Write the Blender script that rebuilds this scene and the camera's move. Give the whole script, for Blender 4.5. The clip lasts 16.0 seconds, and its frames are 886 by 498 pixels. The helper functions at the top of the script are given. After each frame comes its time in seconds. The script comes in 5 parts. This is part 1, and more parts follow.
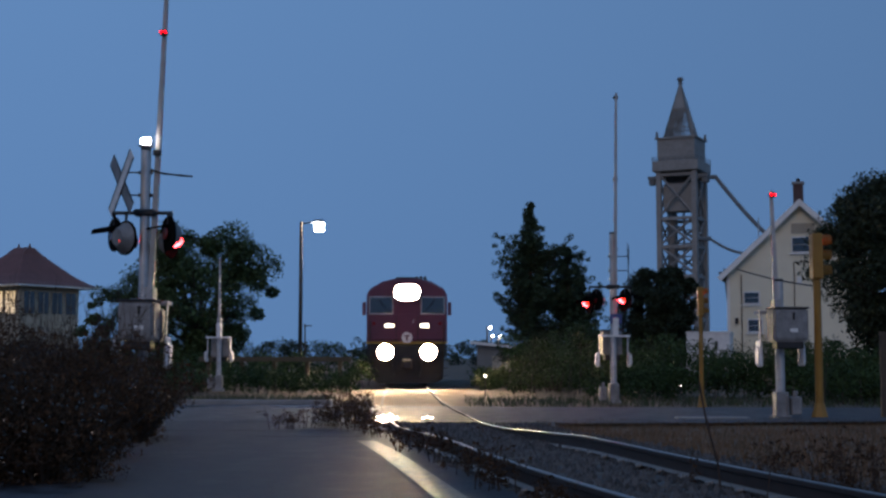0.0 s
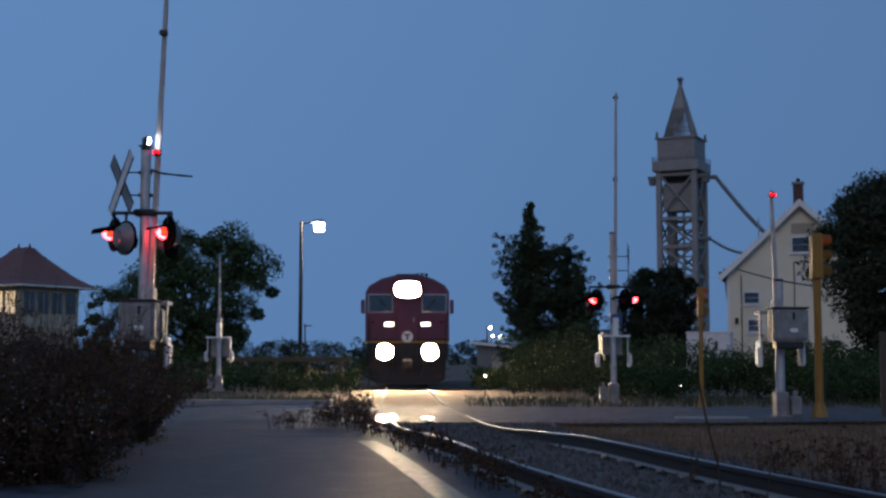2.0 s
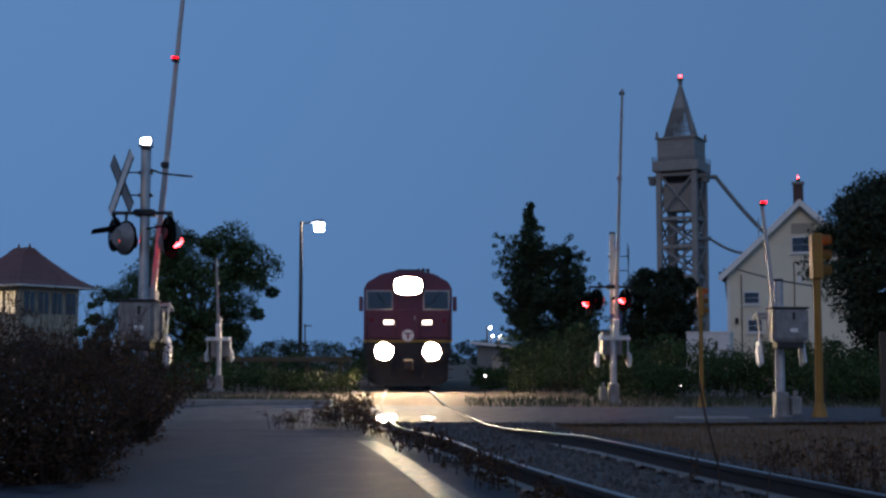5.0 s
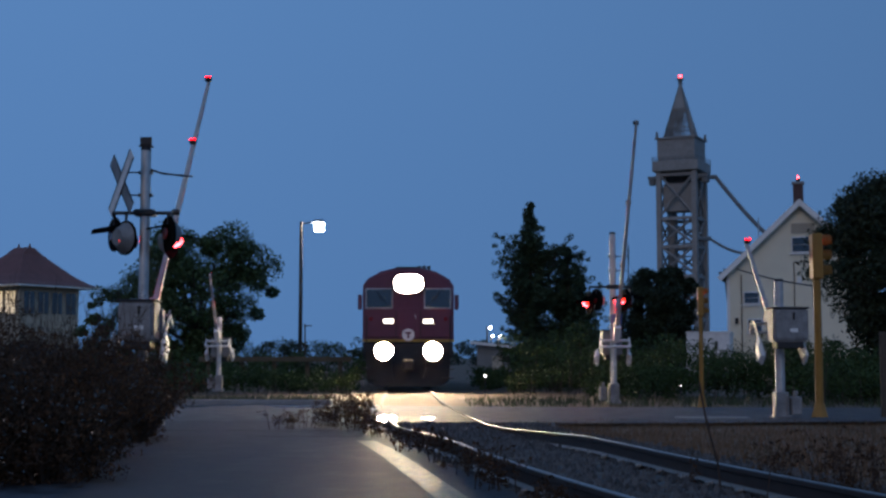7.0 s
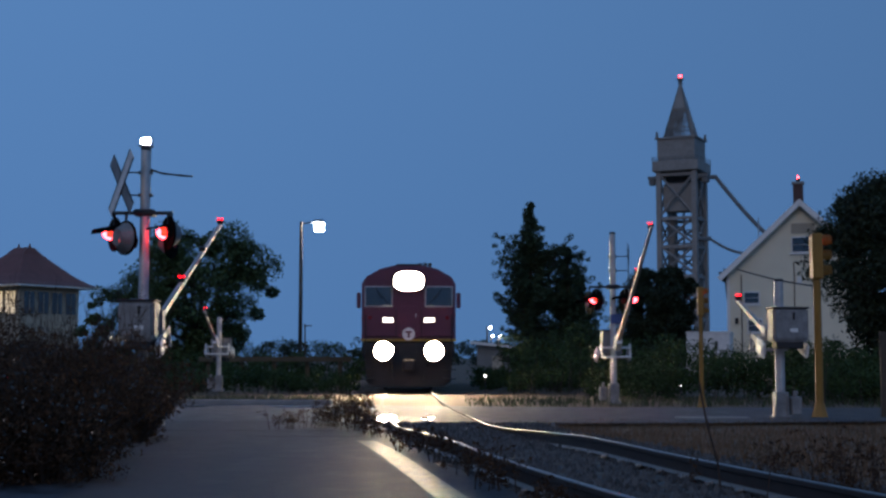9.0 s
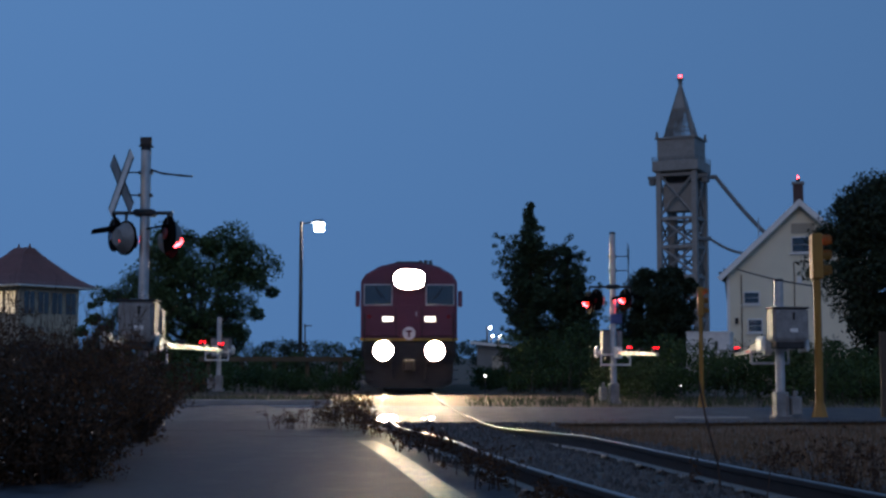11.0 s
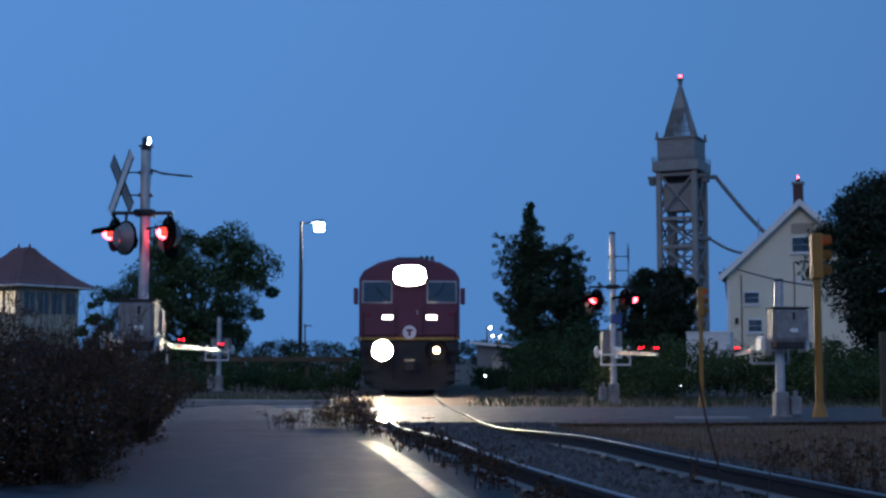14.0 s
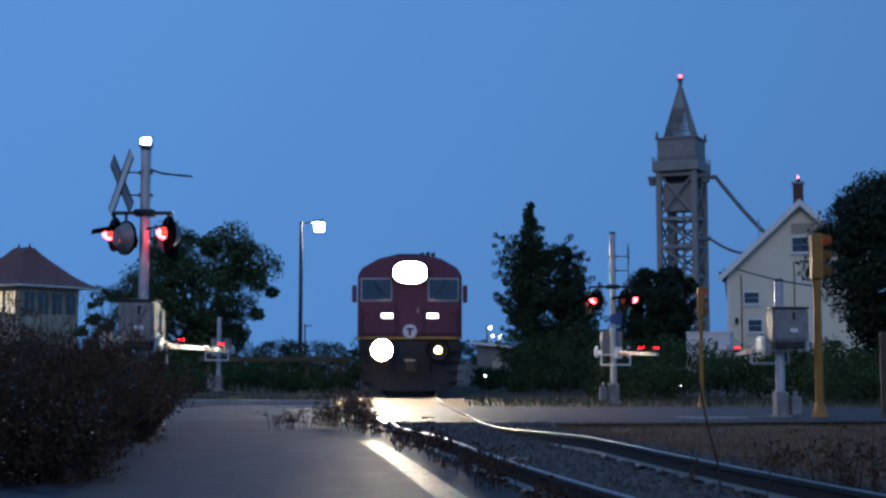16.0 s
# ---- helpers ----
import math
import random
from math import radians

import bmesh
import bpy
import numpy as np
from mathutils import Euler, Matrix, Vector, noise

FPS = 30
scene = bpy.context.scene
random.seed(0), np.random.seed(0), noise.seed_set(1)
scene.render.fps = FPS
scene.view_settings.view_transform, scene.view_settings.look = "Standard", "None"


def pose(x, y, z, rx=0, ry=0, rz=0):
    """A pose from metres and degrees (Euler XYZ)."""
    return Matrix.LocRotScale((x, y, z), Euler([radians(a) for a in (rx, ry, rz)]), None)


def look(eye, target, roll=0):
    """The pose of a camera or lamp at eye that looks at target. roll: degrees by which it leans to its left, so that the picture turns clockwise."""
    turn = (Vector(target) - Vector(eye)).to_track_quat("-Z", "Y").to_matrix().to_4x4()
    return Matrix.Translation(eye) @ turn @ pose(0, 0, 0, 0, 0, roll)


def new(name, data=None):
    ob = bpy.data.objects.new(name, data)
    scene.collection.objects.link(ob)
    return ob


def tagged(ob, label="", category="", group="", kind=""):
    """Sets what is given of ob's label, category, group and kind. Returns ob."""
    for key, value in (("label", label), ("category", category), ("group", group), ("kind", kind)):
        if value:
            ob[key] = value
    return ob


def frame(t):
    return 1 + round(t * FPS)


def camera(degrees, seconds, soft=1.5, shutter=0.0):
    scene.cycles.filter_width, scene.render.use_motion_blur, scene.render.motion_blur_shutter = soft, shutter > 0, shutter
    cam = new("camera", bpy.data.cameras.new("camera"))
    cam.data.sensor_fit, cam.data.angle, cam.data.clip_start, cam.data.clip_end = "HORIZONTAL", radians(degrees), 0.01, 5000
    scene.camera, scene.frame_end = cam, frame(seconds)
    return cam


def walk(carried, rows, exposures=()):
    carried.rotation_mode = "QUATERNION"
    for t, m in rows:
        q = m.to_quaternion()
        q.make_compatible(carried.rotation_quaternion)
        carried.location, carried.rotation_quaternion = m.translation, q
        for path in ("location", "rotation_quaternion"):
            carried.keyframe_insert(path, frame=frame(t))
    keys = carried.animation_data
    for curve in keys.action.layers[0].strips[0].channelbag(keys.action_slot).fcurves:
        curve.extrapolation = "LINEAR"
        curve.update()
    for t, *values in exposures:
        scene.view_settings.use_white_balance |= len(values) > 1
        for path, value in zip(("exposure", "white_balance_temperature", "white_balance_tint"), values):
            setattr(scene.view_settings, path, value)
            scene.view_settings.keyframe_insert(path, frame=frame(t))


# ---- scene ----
cam = camera(37.0, 16.0, soft=2.6)
EYE = pose(0, 0, 1.1, 94.73, 0, 0)
walk(cam, [(0.0, EYE), (16.0, EYE)], exposures=[
    (0.0, 1.49, 7500, 22), (4.2, 1.42, 7300, 21), (6.5, 1.37, 6850, 20), (9.0, 1.32, 6750, 19), (12.4, 1.25, 6750, 19),
    (13.0, 1.34, 6300, 18), (13.5, 1.63, 6000, 16), (14.2, 1.6, 6050, 17), (14.5, 1.7, 6000, 16), (15.5, 1.75, 6000, 16), (16.0, 1.7, 6050, 17)])

# ---- light: dusk sky and the faint glow of the set sun behind the camera ----
world = bpy.data.worlds.new("dusk_sky")
scene.world = world
world.use_nodes = True
wn = world.node_tree
sky = wn.nodes.new("ShaderNodeTexSky")
sky.sky_type = "NISHITA"
sky.sun_disc = False
sky.sun_elevation = radians(4.0)
sky.sun_rotation = radians(143)
sky.ozone_density = 3.3
sky.air_density = 1.0
sky.dust_density = 0.3
# the sky is even down to the horizon: look it up well above
wtc = wn.nodes.new("ShaderNodeTexCoord")
lift = wn.nodes.new("ShaderNodeMapping")
lift.inputs["Location"].default_value = (0, 0, 1.0)
lift.inputs["Scale"].default_value = (1, 1, -0.5)
unit = wn.nodes.new("ShaderNodeVectorMath")
unit.operation = "NORMALIZE"
wn.links.new(wtc.outputs["Generated"], lift.inputs[0])
wn.links.new(lift.outputs[0], unit.inputs[0])
wn.links.new(unit.outputs[0], sky.inputs[0])
wn.links.new(sky.outputs[0], wn.nodes["Background"].inputs[0])
wn.nodes["Background"].inputs[1].default_value = 0.15
sun = new("sun", bpy.data.lights.new("sun", "SUN"))
sun.data.energy = 0.12
sun.data.angle = radians(25)
sun.data.color = (1.0, 0.86, 0.78)
sun.matrix_world = look((-10, -30, 14), (0, 0, 0))


# ---- materials ----
def mat(name, colour, rough=0.7, metal=0.0, var=0.25, scale=4.0, fine=40.0, bump=0.3, colour2=None, emit=None, power=0.0,
        spec=0.5, island=False, rand=False, thin=0.0, lo=0.3, hi=0.7, gloss=0.0):
    """A procedural surface: two scales of noise vary colour and relief."""
    m = bpy.data.materials.new(name)
    m.use_nodes = True
    nt = m.node_tree
    b = nt.nodes["Principled BSDF"]
    b.inputs["Roughness"].default_value = rough
    b.inputs["Metallic"].default_value = metal
    b.inputs["Specular IOR Level"].default_value = spec
    if emit:
        b.inputs["Base Color"].default_value = (*colour, 1)
        b.inputs["Emission Color"].default_value = (*emit, 1)
        b.inputs["Emission Strength"].default_value = power
        return m
    tc = nt.nodes.new("ShaderNodeTexCoord")
    n1, n2 = nt.nodes.new("ShaderNodeTexNoise"), nt.nodes.new("ShaderNodeTexNoise")
    n1.inputs["Scale"].default_value, n2.inputs["Scale"].default_value = scale, fine
    n1.inputs["Detail"].default_value, n2.inputs["Detail"].default_value = 5, 3
    for n in (n1, n2):
        nt.links.new(tc.outputs["Object"], n.inputs["Vector"])
    mixn = nt.nodes.new("ShaderNodeMath")
    mixn.operation = "MULTIPLY_ADD"
    mixn.inputs[1].default_value = 0.4
    nt.links.new(n2.outputs["Fac"], mixn.inputs[0])
    half = nt.nodes.new("ShaderNodeMath")
    half.operation = "MULTIPLY"
    half.inputs[1].default_value = 0.6
    nt.links.new(n1.outputs["Fac"], half.inputs[0])
    nt.links.new(half.outputs[0], mixn.inputs[2])
    src = mixn.outputs[0]
    if island or rand:
        g = nt.nodes.new("ShaderNodeNewGeometry" if island else "ShaderNodeObjectInfo")
        add = nt.nodes.new("ShaderNodeMix")
        add.inputs[0].default_value = 0.5
        nt.links.new(src, add.inputs[2])
        nt.links.new(g.outputs["Random Per Island" if island else "Random"], add.inputs[3])
        src = add.outputs[0]
    ramp = nt.nodes.new("ShaderNodeValToRGB")
    c2 = colour2 or tuple(c * (1 - var) for c in colour)
    c1 = tuple(min(1, c * (1 + var * 0.6)) for c in colour)
    ramp.color_ramp.elements[0].position, ramp.color_ramp.elements[1].position = lo, hi
    ramp.color_ramp.elements[0].color, ramp.color_ramp.elements[1].color = (*c2, 1), (*c1, 1)
    nt.links.new(src, ramp.inputs[0])
    nt.links.new(ramp.outputs[0], b.inputs["Base Color"])
    if gloss:
        span = nt.nodes.new("ShaderNodeMapRange")
        span.inputs["From Min"].default_value, span.inputs["From Max"].default_value = lo, hi
        span.inputs["To Min"].default_value, span.inputs["To Max"].default_value = rough - gloss, rough + gloss
        nt.links.new(mixn.outputs[0], span.inputs[0])
        nt.links.new(span.outputs[0], b.inputs["Roughness"])
    if thin:
        tr, mx = nt.nodes.new("ShaderNodeBsdfTranslucent"), nt.nodes.new("ShaderNodeMixShader")
        mx.inputs[0].default_value = thin
        nt.links.new(ramp.outputs[0], tr.inputs[0])
        nt.links.new(b.outputs[0], mx.inputs[1])
        nt.links.new(tr.outputs[0], mx.inputs[2])
        nt.links.new(mx.outputs[0], nt.nodes["Material Output"].inputs[0])
    if bump:
        bp = nt.nodes.new("ShaderNodeBump")
        bp.inputs["Strength"].default_value = bump
        bp.inputs["Distance"].default_value = 0.01
        nt.links.new(n2.outputs["Fac"], bp.inputs["Height"])
        nt.links.new(bp.outputs[0], b.inputs["Normal"])
    return m


ASPHALT = mat("worn_asphalt", (0.042, 0.045, 0.052), 0.7, var=0.75, scale=3.5, fine=45, bump=0.8, lo=0.42, hi=0.6, spec=0.3, gloss=0.14)
ROAD = mat("road_asphalt", (0.05, 0.05, 0.054), 0.66, var=0.55, scale=2.2, fine=40, bump=0.7, lo=0.4, hi=0.62, spec=0.35, gloss=0.16)
WET = mat("wet_asphalt", (0.03, 0.03, 0.032), 0.16, var=0.2, scale=2, fine=22, bump=0.35, spec=0.6, gloss=0.08)
TAR = mat("tar", (0.014, 0.014, 0.015), 0.85, var=0.3, scale=6, spec=0.1)
CONCRETE = mat("concrete", (0.25, 0.24, 0.23), 0.8, var=0.3, scale=2, fine=50)
TOWER_CONC = mat("tower_steel_paint", (0.28, 0.265, 0.245), 0.7, var=0.35, scale=0.15, fine=1.5, bump=0.1)
# tower paint with shade put into its colour; cables and shelter wall use it too
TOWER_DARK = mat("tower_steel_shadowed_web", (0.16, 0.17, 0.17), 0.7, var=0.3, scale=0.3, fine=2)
PAINT_LINE = mat("worn_line_paint", (0.19, 0.17, 0.135), 0.55, lo=0.46, hi=0.54, var=0.93, scale=14, fine=38, bump=1.0, gloss=0.2, spec=0.2)
GRASS = mat("dry_verge", (0.12, 0.068, 0.04), 0.9, var=0.5, scale=0.8, fine=25, bump=0.8, colour2=(0.055, 0.046, 0.024))
GRASS_DRY = mat("dry_grass_blades", (0.17, 0.09, 0.048), 0.8, var=0.5, scale=1, fine=8, island=True, colour2=(0.08, 0.055, 0.026))
VERGE = mat("verge_grass_blades", (0.045, 0.06, 0.022), 0.8, var=0.5, scale=1, fine=8, island=True, colour2=(0.02, 0.026, 0.01))
BALLAST = mat("ballast_stone", (0.085, 0.085, 0.085), 0.8, var=0.5, scale=3, fine=30, island=True)
RAIL = mat("rusty_rail_web", (0.04, 0.026, 0.021), 0.65, var=0.4, scale=6, fine=60)
RAILTOP = mat("polished_rail_head", (0.22, 0.21, 0.2), 0.36, 0.8, var=0.3, scale=5, fine=60, bump=0.15)
# pale steel of the clips; its paleness also paints the sky sheen on rail feet
CLIP = mat("worn_clip_and_foot_sheen", (0.3, 0.28, 0.25), 0.5, 0.3, var=0.4, scale=8)
TIE = mat("weathered_tie", (0.09, 0.075, 0.06), 0.85, var=0.4, scale=5, fine=50, rand=True)
GALV = mat("galvanised_steel", (0.5, 0.49, 0.48), 0.45, 0.55, var=0.3, scale=6, fine=60, bump=0.1)
GALV_DULL = mat("dull_aluminium_paint", (0.24, 0.235, 0.23), 0.6, 0.2, var=0.45, scale=5, fine=40, bump=0.2)
BLACK = mat("black_paint", (0.012, 0.012, 0.013), 0.55, var=0.3, scale=5)
DARK = mat("dark_iron", (0.03, 0.03, 0.032), 0.6, 0.3, var=0.3, scale=5)
FLATBLACK = mat("matt_black_lamp_paint", (0.006, 0.006, 0.006), 0.9, var=0.3, scale=5, bump=0, spec=0.04)
ARMPAINT = mat("dirty_arm_paint", (0.36, 0.355, 0.345), 0.6, var=0.3, scale=3, fine=30, bump=0.1)
WHITE = mat("weathered_white_paint", (0.72, 0.71, 0.68), 0.5, var=0.2, scale=4, fine=30, bump=0.1)
RED_REFL = mat("red_reflective", (0.45, 0.02, 0.02), 0.4, var=0.2)
BLUESIGN = mat("blue_sign_paint", (0.03, 0.07, 0.2), 0.5, var=0.2)
YELLOW = mat("yellow_signal_paint", (0.3, 0.14, 0.014), 0.55, var=0.2, scale=4, fine=40, bump=0.1)
WOOD = mat("weathered_wood", (0.07, 0.05, 0.035), 0.85, var=0.35, scale=3, fine=30)
TANWOOD = mat("tan_guard_timber", (0.09, 0.068, 0.038), 0.8, var=0.3, scale=3, fine=30)
BARK = mat("bark", (0.06, 0.045, 0.035), 0.9, var=0.4, scale=6, fine=40, bump=0.8)
LEAF = mat("deciduous_leaves", (0.05, 0.085, 0.03), 0.6, var=0.5, scale=0.6, fine=6, island=True, bump=0, spec=0.2)
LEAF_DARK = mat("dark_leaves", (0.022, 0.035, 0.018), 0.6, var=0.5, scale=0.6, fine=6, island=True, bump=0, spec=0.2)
NEEDLE = mat("conifer_needles", (0.035, 0.06, 0.028), 0.65, var=0.5, scale=0.8, fine=8, island=True, bump=0, spec=0.2)
HEDGE = mat("hedge_leaves", (0.038, 0.072, 0.022), 0.7, var=0.55, scale=0.6, fine=6, island=True, bump=0, spec=0.2)
SHRUB = mat("dry_shrub_leaves", (0.085, 0.046, 0.026), 0.85, var=0.6, scale=1.5, fine=20, island=True, bump=0, thin=0.4, spec=0.15)
SEED = mat("wet_leaflets", (0.05, 0.034, 0.022), 0.2, var=0.4, scale=1.5, fine=20, island=True, bump=0, spec=1.0)
STEM = mat("dry_stems", (0.06, 0.038, 0.028), 0.8, var=0.5, scale=8, fine=60, spec=0.2)
CREAM = mat("cream_siding", (0.76, 0.7, 0.54), 0.65, var=0.1, scale=1, fine=20, bump=0.1)
TRIM = mat("white_trim", (0.75, 0.74, 0.7), 0.5, var=0.1, scale=3)
SHINGLE = mat("dark_shingle", (0.06, 0.055, 0.055), 0.85, var=0.4, scale=4, fine=40)
TILE_RED = mat("red_roof_tile", (0.17, 0.065, 0.055), 0.7, var=0.3, scale=2, fine=12)
BRICK = mat("chimney_brick", (0.10, 0.055, 0.05), 0.85, var=0.3, scale=3, fine=20)
STUCCO = mat("cream_stucco", (0.4, 0.35, 0.27), 0.8, var=0.2, scale=1, fine=20)
GLASS = mat("window_glass", (0.02, 0.025, 0.03), 0.08, 0.0, var=0.2, scale=1, bump=0, spec=1.0)
PURPLE = mat("purple_locomotive_paint", (0.12, 0.024, 0.048), 0.35, var=0.15, scale=1.5, fine=20, bump=0.03)
LYELLOW = mat("yellow_stripe_paint", (0.4, 0.23, 0.03), 0.4, var=0.15)
LDARK = mat("charcoal_underframe", (0.025, 0.025, 0.027), 0.6, 0.2, var=0.4, scale=3, fine=30)
LOGO = mat("pale_emblem", (0.75, 0.72, 0.72), 0.4, var=0.1)
HEADLIGHT = mat("headlight_glow", (1, 1, 1), emit=(1.0, 0.86, 0.6), power=150)
DITCH = mat("ditch_light_glow", (1, 1, 1), emit=(1.0, 0.84, 0.55), power=330)
DITCH_DIM = mat("fading_ditch_filament", (1, 1, 1), emit=(1.0, 0.62, 0.26), power=5)
BOARD = mat("number_board_glow", (1, 1, 1), emit=(1.0, 0.93, 0.8), power=2.2)
REDLAMP = mat("red_lamp_glow", (0.6, 0.02, 0.02), emit=(1.0, 0.005, 0.01), power=3.5)
REDCORE = mat("red_lamp_core", (0.6, 0.02, 0.02), emit=(1.0, 0.035, 0.045), power=11)
# glow that imitates reflected glints; no lamp of its own
GLINT = mat("pale_glint_glow", (1, 1, 1), emit=(0.95, 0.97, 0.9), power=3)
REDSIGNAL = mat("red_signal_glow", (0.6, 0.02, 0.02), emit=(1.0, 0.05, 0.02), power=0.8)
REDDIM = mat("red_lens_unlit", (0.2, 0.01, 0.01), 0.15, var=0.2, bump=0)
STROBE = mat("strobe_glow", (1, 1, 1), emit=(0.8, 0.93, 1.0), power=40)
STREETGLOW = mat("street_lamp_glow", (1, 1, 1), emit=(0.85, 0.95, 1.0), power=60)
WARMGLOW = mat("lit_window_glow", (1, 1, 1), emit=(1.0, 0.75, 0.3), power=0.2)


# ---- mesh helpers ----
def box(bm, sx, sy, sz, m=None, bevel=0.0, seg=1):
    r = bmesh.ops.create_cube(bm, size=1.0, matrix=(m or Matrix()) @ Matrix.Diagonal((sx, sy, sz, 1)))
    if bevel:
        es = {e for v in r["verts"] for e in v.link_edges}
        bmesh.ops.bevel(bm, geom=list(es), offset=bevel, segments=seg, affect="EDGES", clamp_overlap=True)


def rod(bm, a, b, r0, r1=None, seg=10):
    a, b = Vector(a), Vector(b)
    d = b - a
    m = Matrix.Translation((a + b) / 2) @ d.to_track_quat("Z", "Y").to_matrix().to_4x4()
    bmesh.ops.create_cone(bm, cap_ends=True, segments=seg, radius1=r0, radius2=r0 if r1 is None else r1, depth=d.length, matrix=m)


def prism(bm, pts, depth, m=None):
    """A polygon in x, z thickened along y."""
    m = m or Matrix()
    a = [bm.verts.new(m @ Vector((x, -depth / 2, z))) for x, z in pts]
    b = [bm.verts.new(m @ Vector((x, depth / 2, z))) for x, z in pts]
    bm.faces.new(a)
    bm.faces.new(b[::-1])
    for i in range(len(pts)):
        j = (i + 1) % len(pts)
        bm.faces.new((a[j], a[i], b[i], b[j]))


def data_of(name, bm, *mats):
    bmesh.ops.recalc_face_normals(bm, faces=bm.faces)
    me = bpy.data.meshes.new(name)
    bm.to_mesh(me)
    bm.free()
    for m in mats:
        me.materials.append(m)
    return me


def part(name, bm, material, parent, label=""):
    ob = new(name, data_of(name, bm, material))
    ob.parent = parent
    return tagged(ob, label)


def thing(name, m, label, category, group=""):
    ob = new(name)
    ob.empty_display_size = 0.1
    ob.matrix_world = m
    return tagged(ob, label, category, group)


def structure(name, bm, material, label=""):
    return tagged(new(name, data_of(name, bm, material)), label, "", "", "structure")


def B(fn, *a, **k):
    bm = bmesh.new()
    fn(bm, *a, **k)
    return bm


def quads(name, pts, u, v, material, parent=None):
    """Many small leaves: centres and two half axes each, one mesh."""
    n = len(pts)
    co = np.stack([pts - u, pts + v * 0.8 - u * 0.1, pts + u, pts - v * 0.8 + u * 0.1], 1).reshape(-1, 3)
    me = bpy.data.meshes.new(name)
    me.vertices.add(4 * n)
    me.vertices.foreach_set("co", co.astype(np.float32).ravel())
    me.loops.add(4 * n)
    me.loops.foreach_set("vertex_index", np.arange(4 * n, dtype=np.int32))
    me.polygons.add(n)
    me.polygons.foreach_set("loop_start", np.arange(0, 4 * n, 4, dtype=np.int32))
    me.update(calc_edges=True)
    me.validate()
    me.materials.append(material)
    ob = new(name, me)
    ob.parent = parent
    return ob


def foliage(name, rng, centres, radii, per, size, material, parent=None, flat=0.8, aspect=0.5):
    """Clumps of leaves round the given centres."""
    c = np.repeat(np.asarray(centres, float), per, 0)
    r = np.repeat(np.asarray(radii, float), per)[:, None]
    d = rng.normal(size=c.shape)
    d /= np.linalg.norm(d, axis=1)[:, None]
    p = c + d * r * rng.uniform(0.25, 1.0, (len(c), 1)) ** 0.6 * np.array([1, 1, flat])
    u = rng.normal(size=c.shape)
    u /= np.linalg.norm(u, axis=1)[:, None]
    w = rng.normal(size=c.shape)
    v = np.cross(u, w)
    v /= np.linalg.norm(v, axis=1)[:, None] + 1e-9
    k = size * rng.uniform(0.6, 1.3, (len(c), 1))
    return tagged(quads(name, p, u * k / 2, v * k * aspect / 2, material, parent), kind="stuff")


# ---- ground, road, track ----
def ground_z(y):
    """The ground rises a little from the crossing towards the camera."""
    t = min(1, max(0, (22 - y) / 10))
    return 0.17 * t * t * (3 - 2 * t)


TY = np.linspace(-6, 160, 333)
_tx = np.interp(TY, [-6, 0, 5, 7.5, 10, 12.4, 16, 19, 21, 24.3, 28, 33, 40, 52, 80, 160], [5.4, 3.75, 2.4, 1.8, 1.25, 0.82, 0.43, 0.17, 0.02, -0.24, -0.5, -0.78, -1.0, -1.42, -2.4, -5.2])
_pad = np.pad(_tx, 8, mode="reflect", reflect_type="odd")
TX = np.convolve(_pad, np.ones(17) / 17, mode="valid")


def track_x(y):
    return float(np.interp(y, TY, TX))


def strip(bm, rows):
    """A sheet through rows of points."""
    vs = [[bm.verts.new(p) for p in row] for row in rows]
    for a, b in zip(vs, vs[1:]):
        for i in range(len(a) - 1):
            bm.faces.new((a[i], a[i + 1], b[i + 1], b[i]))


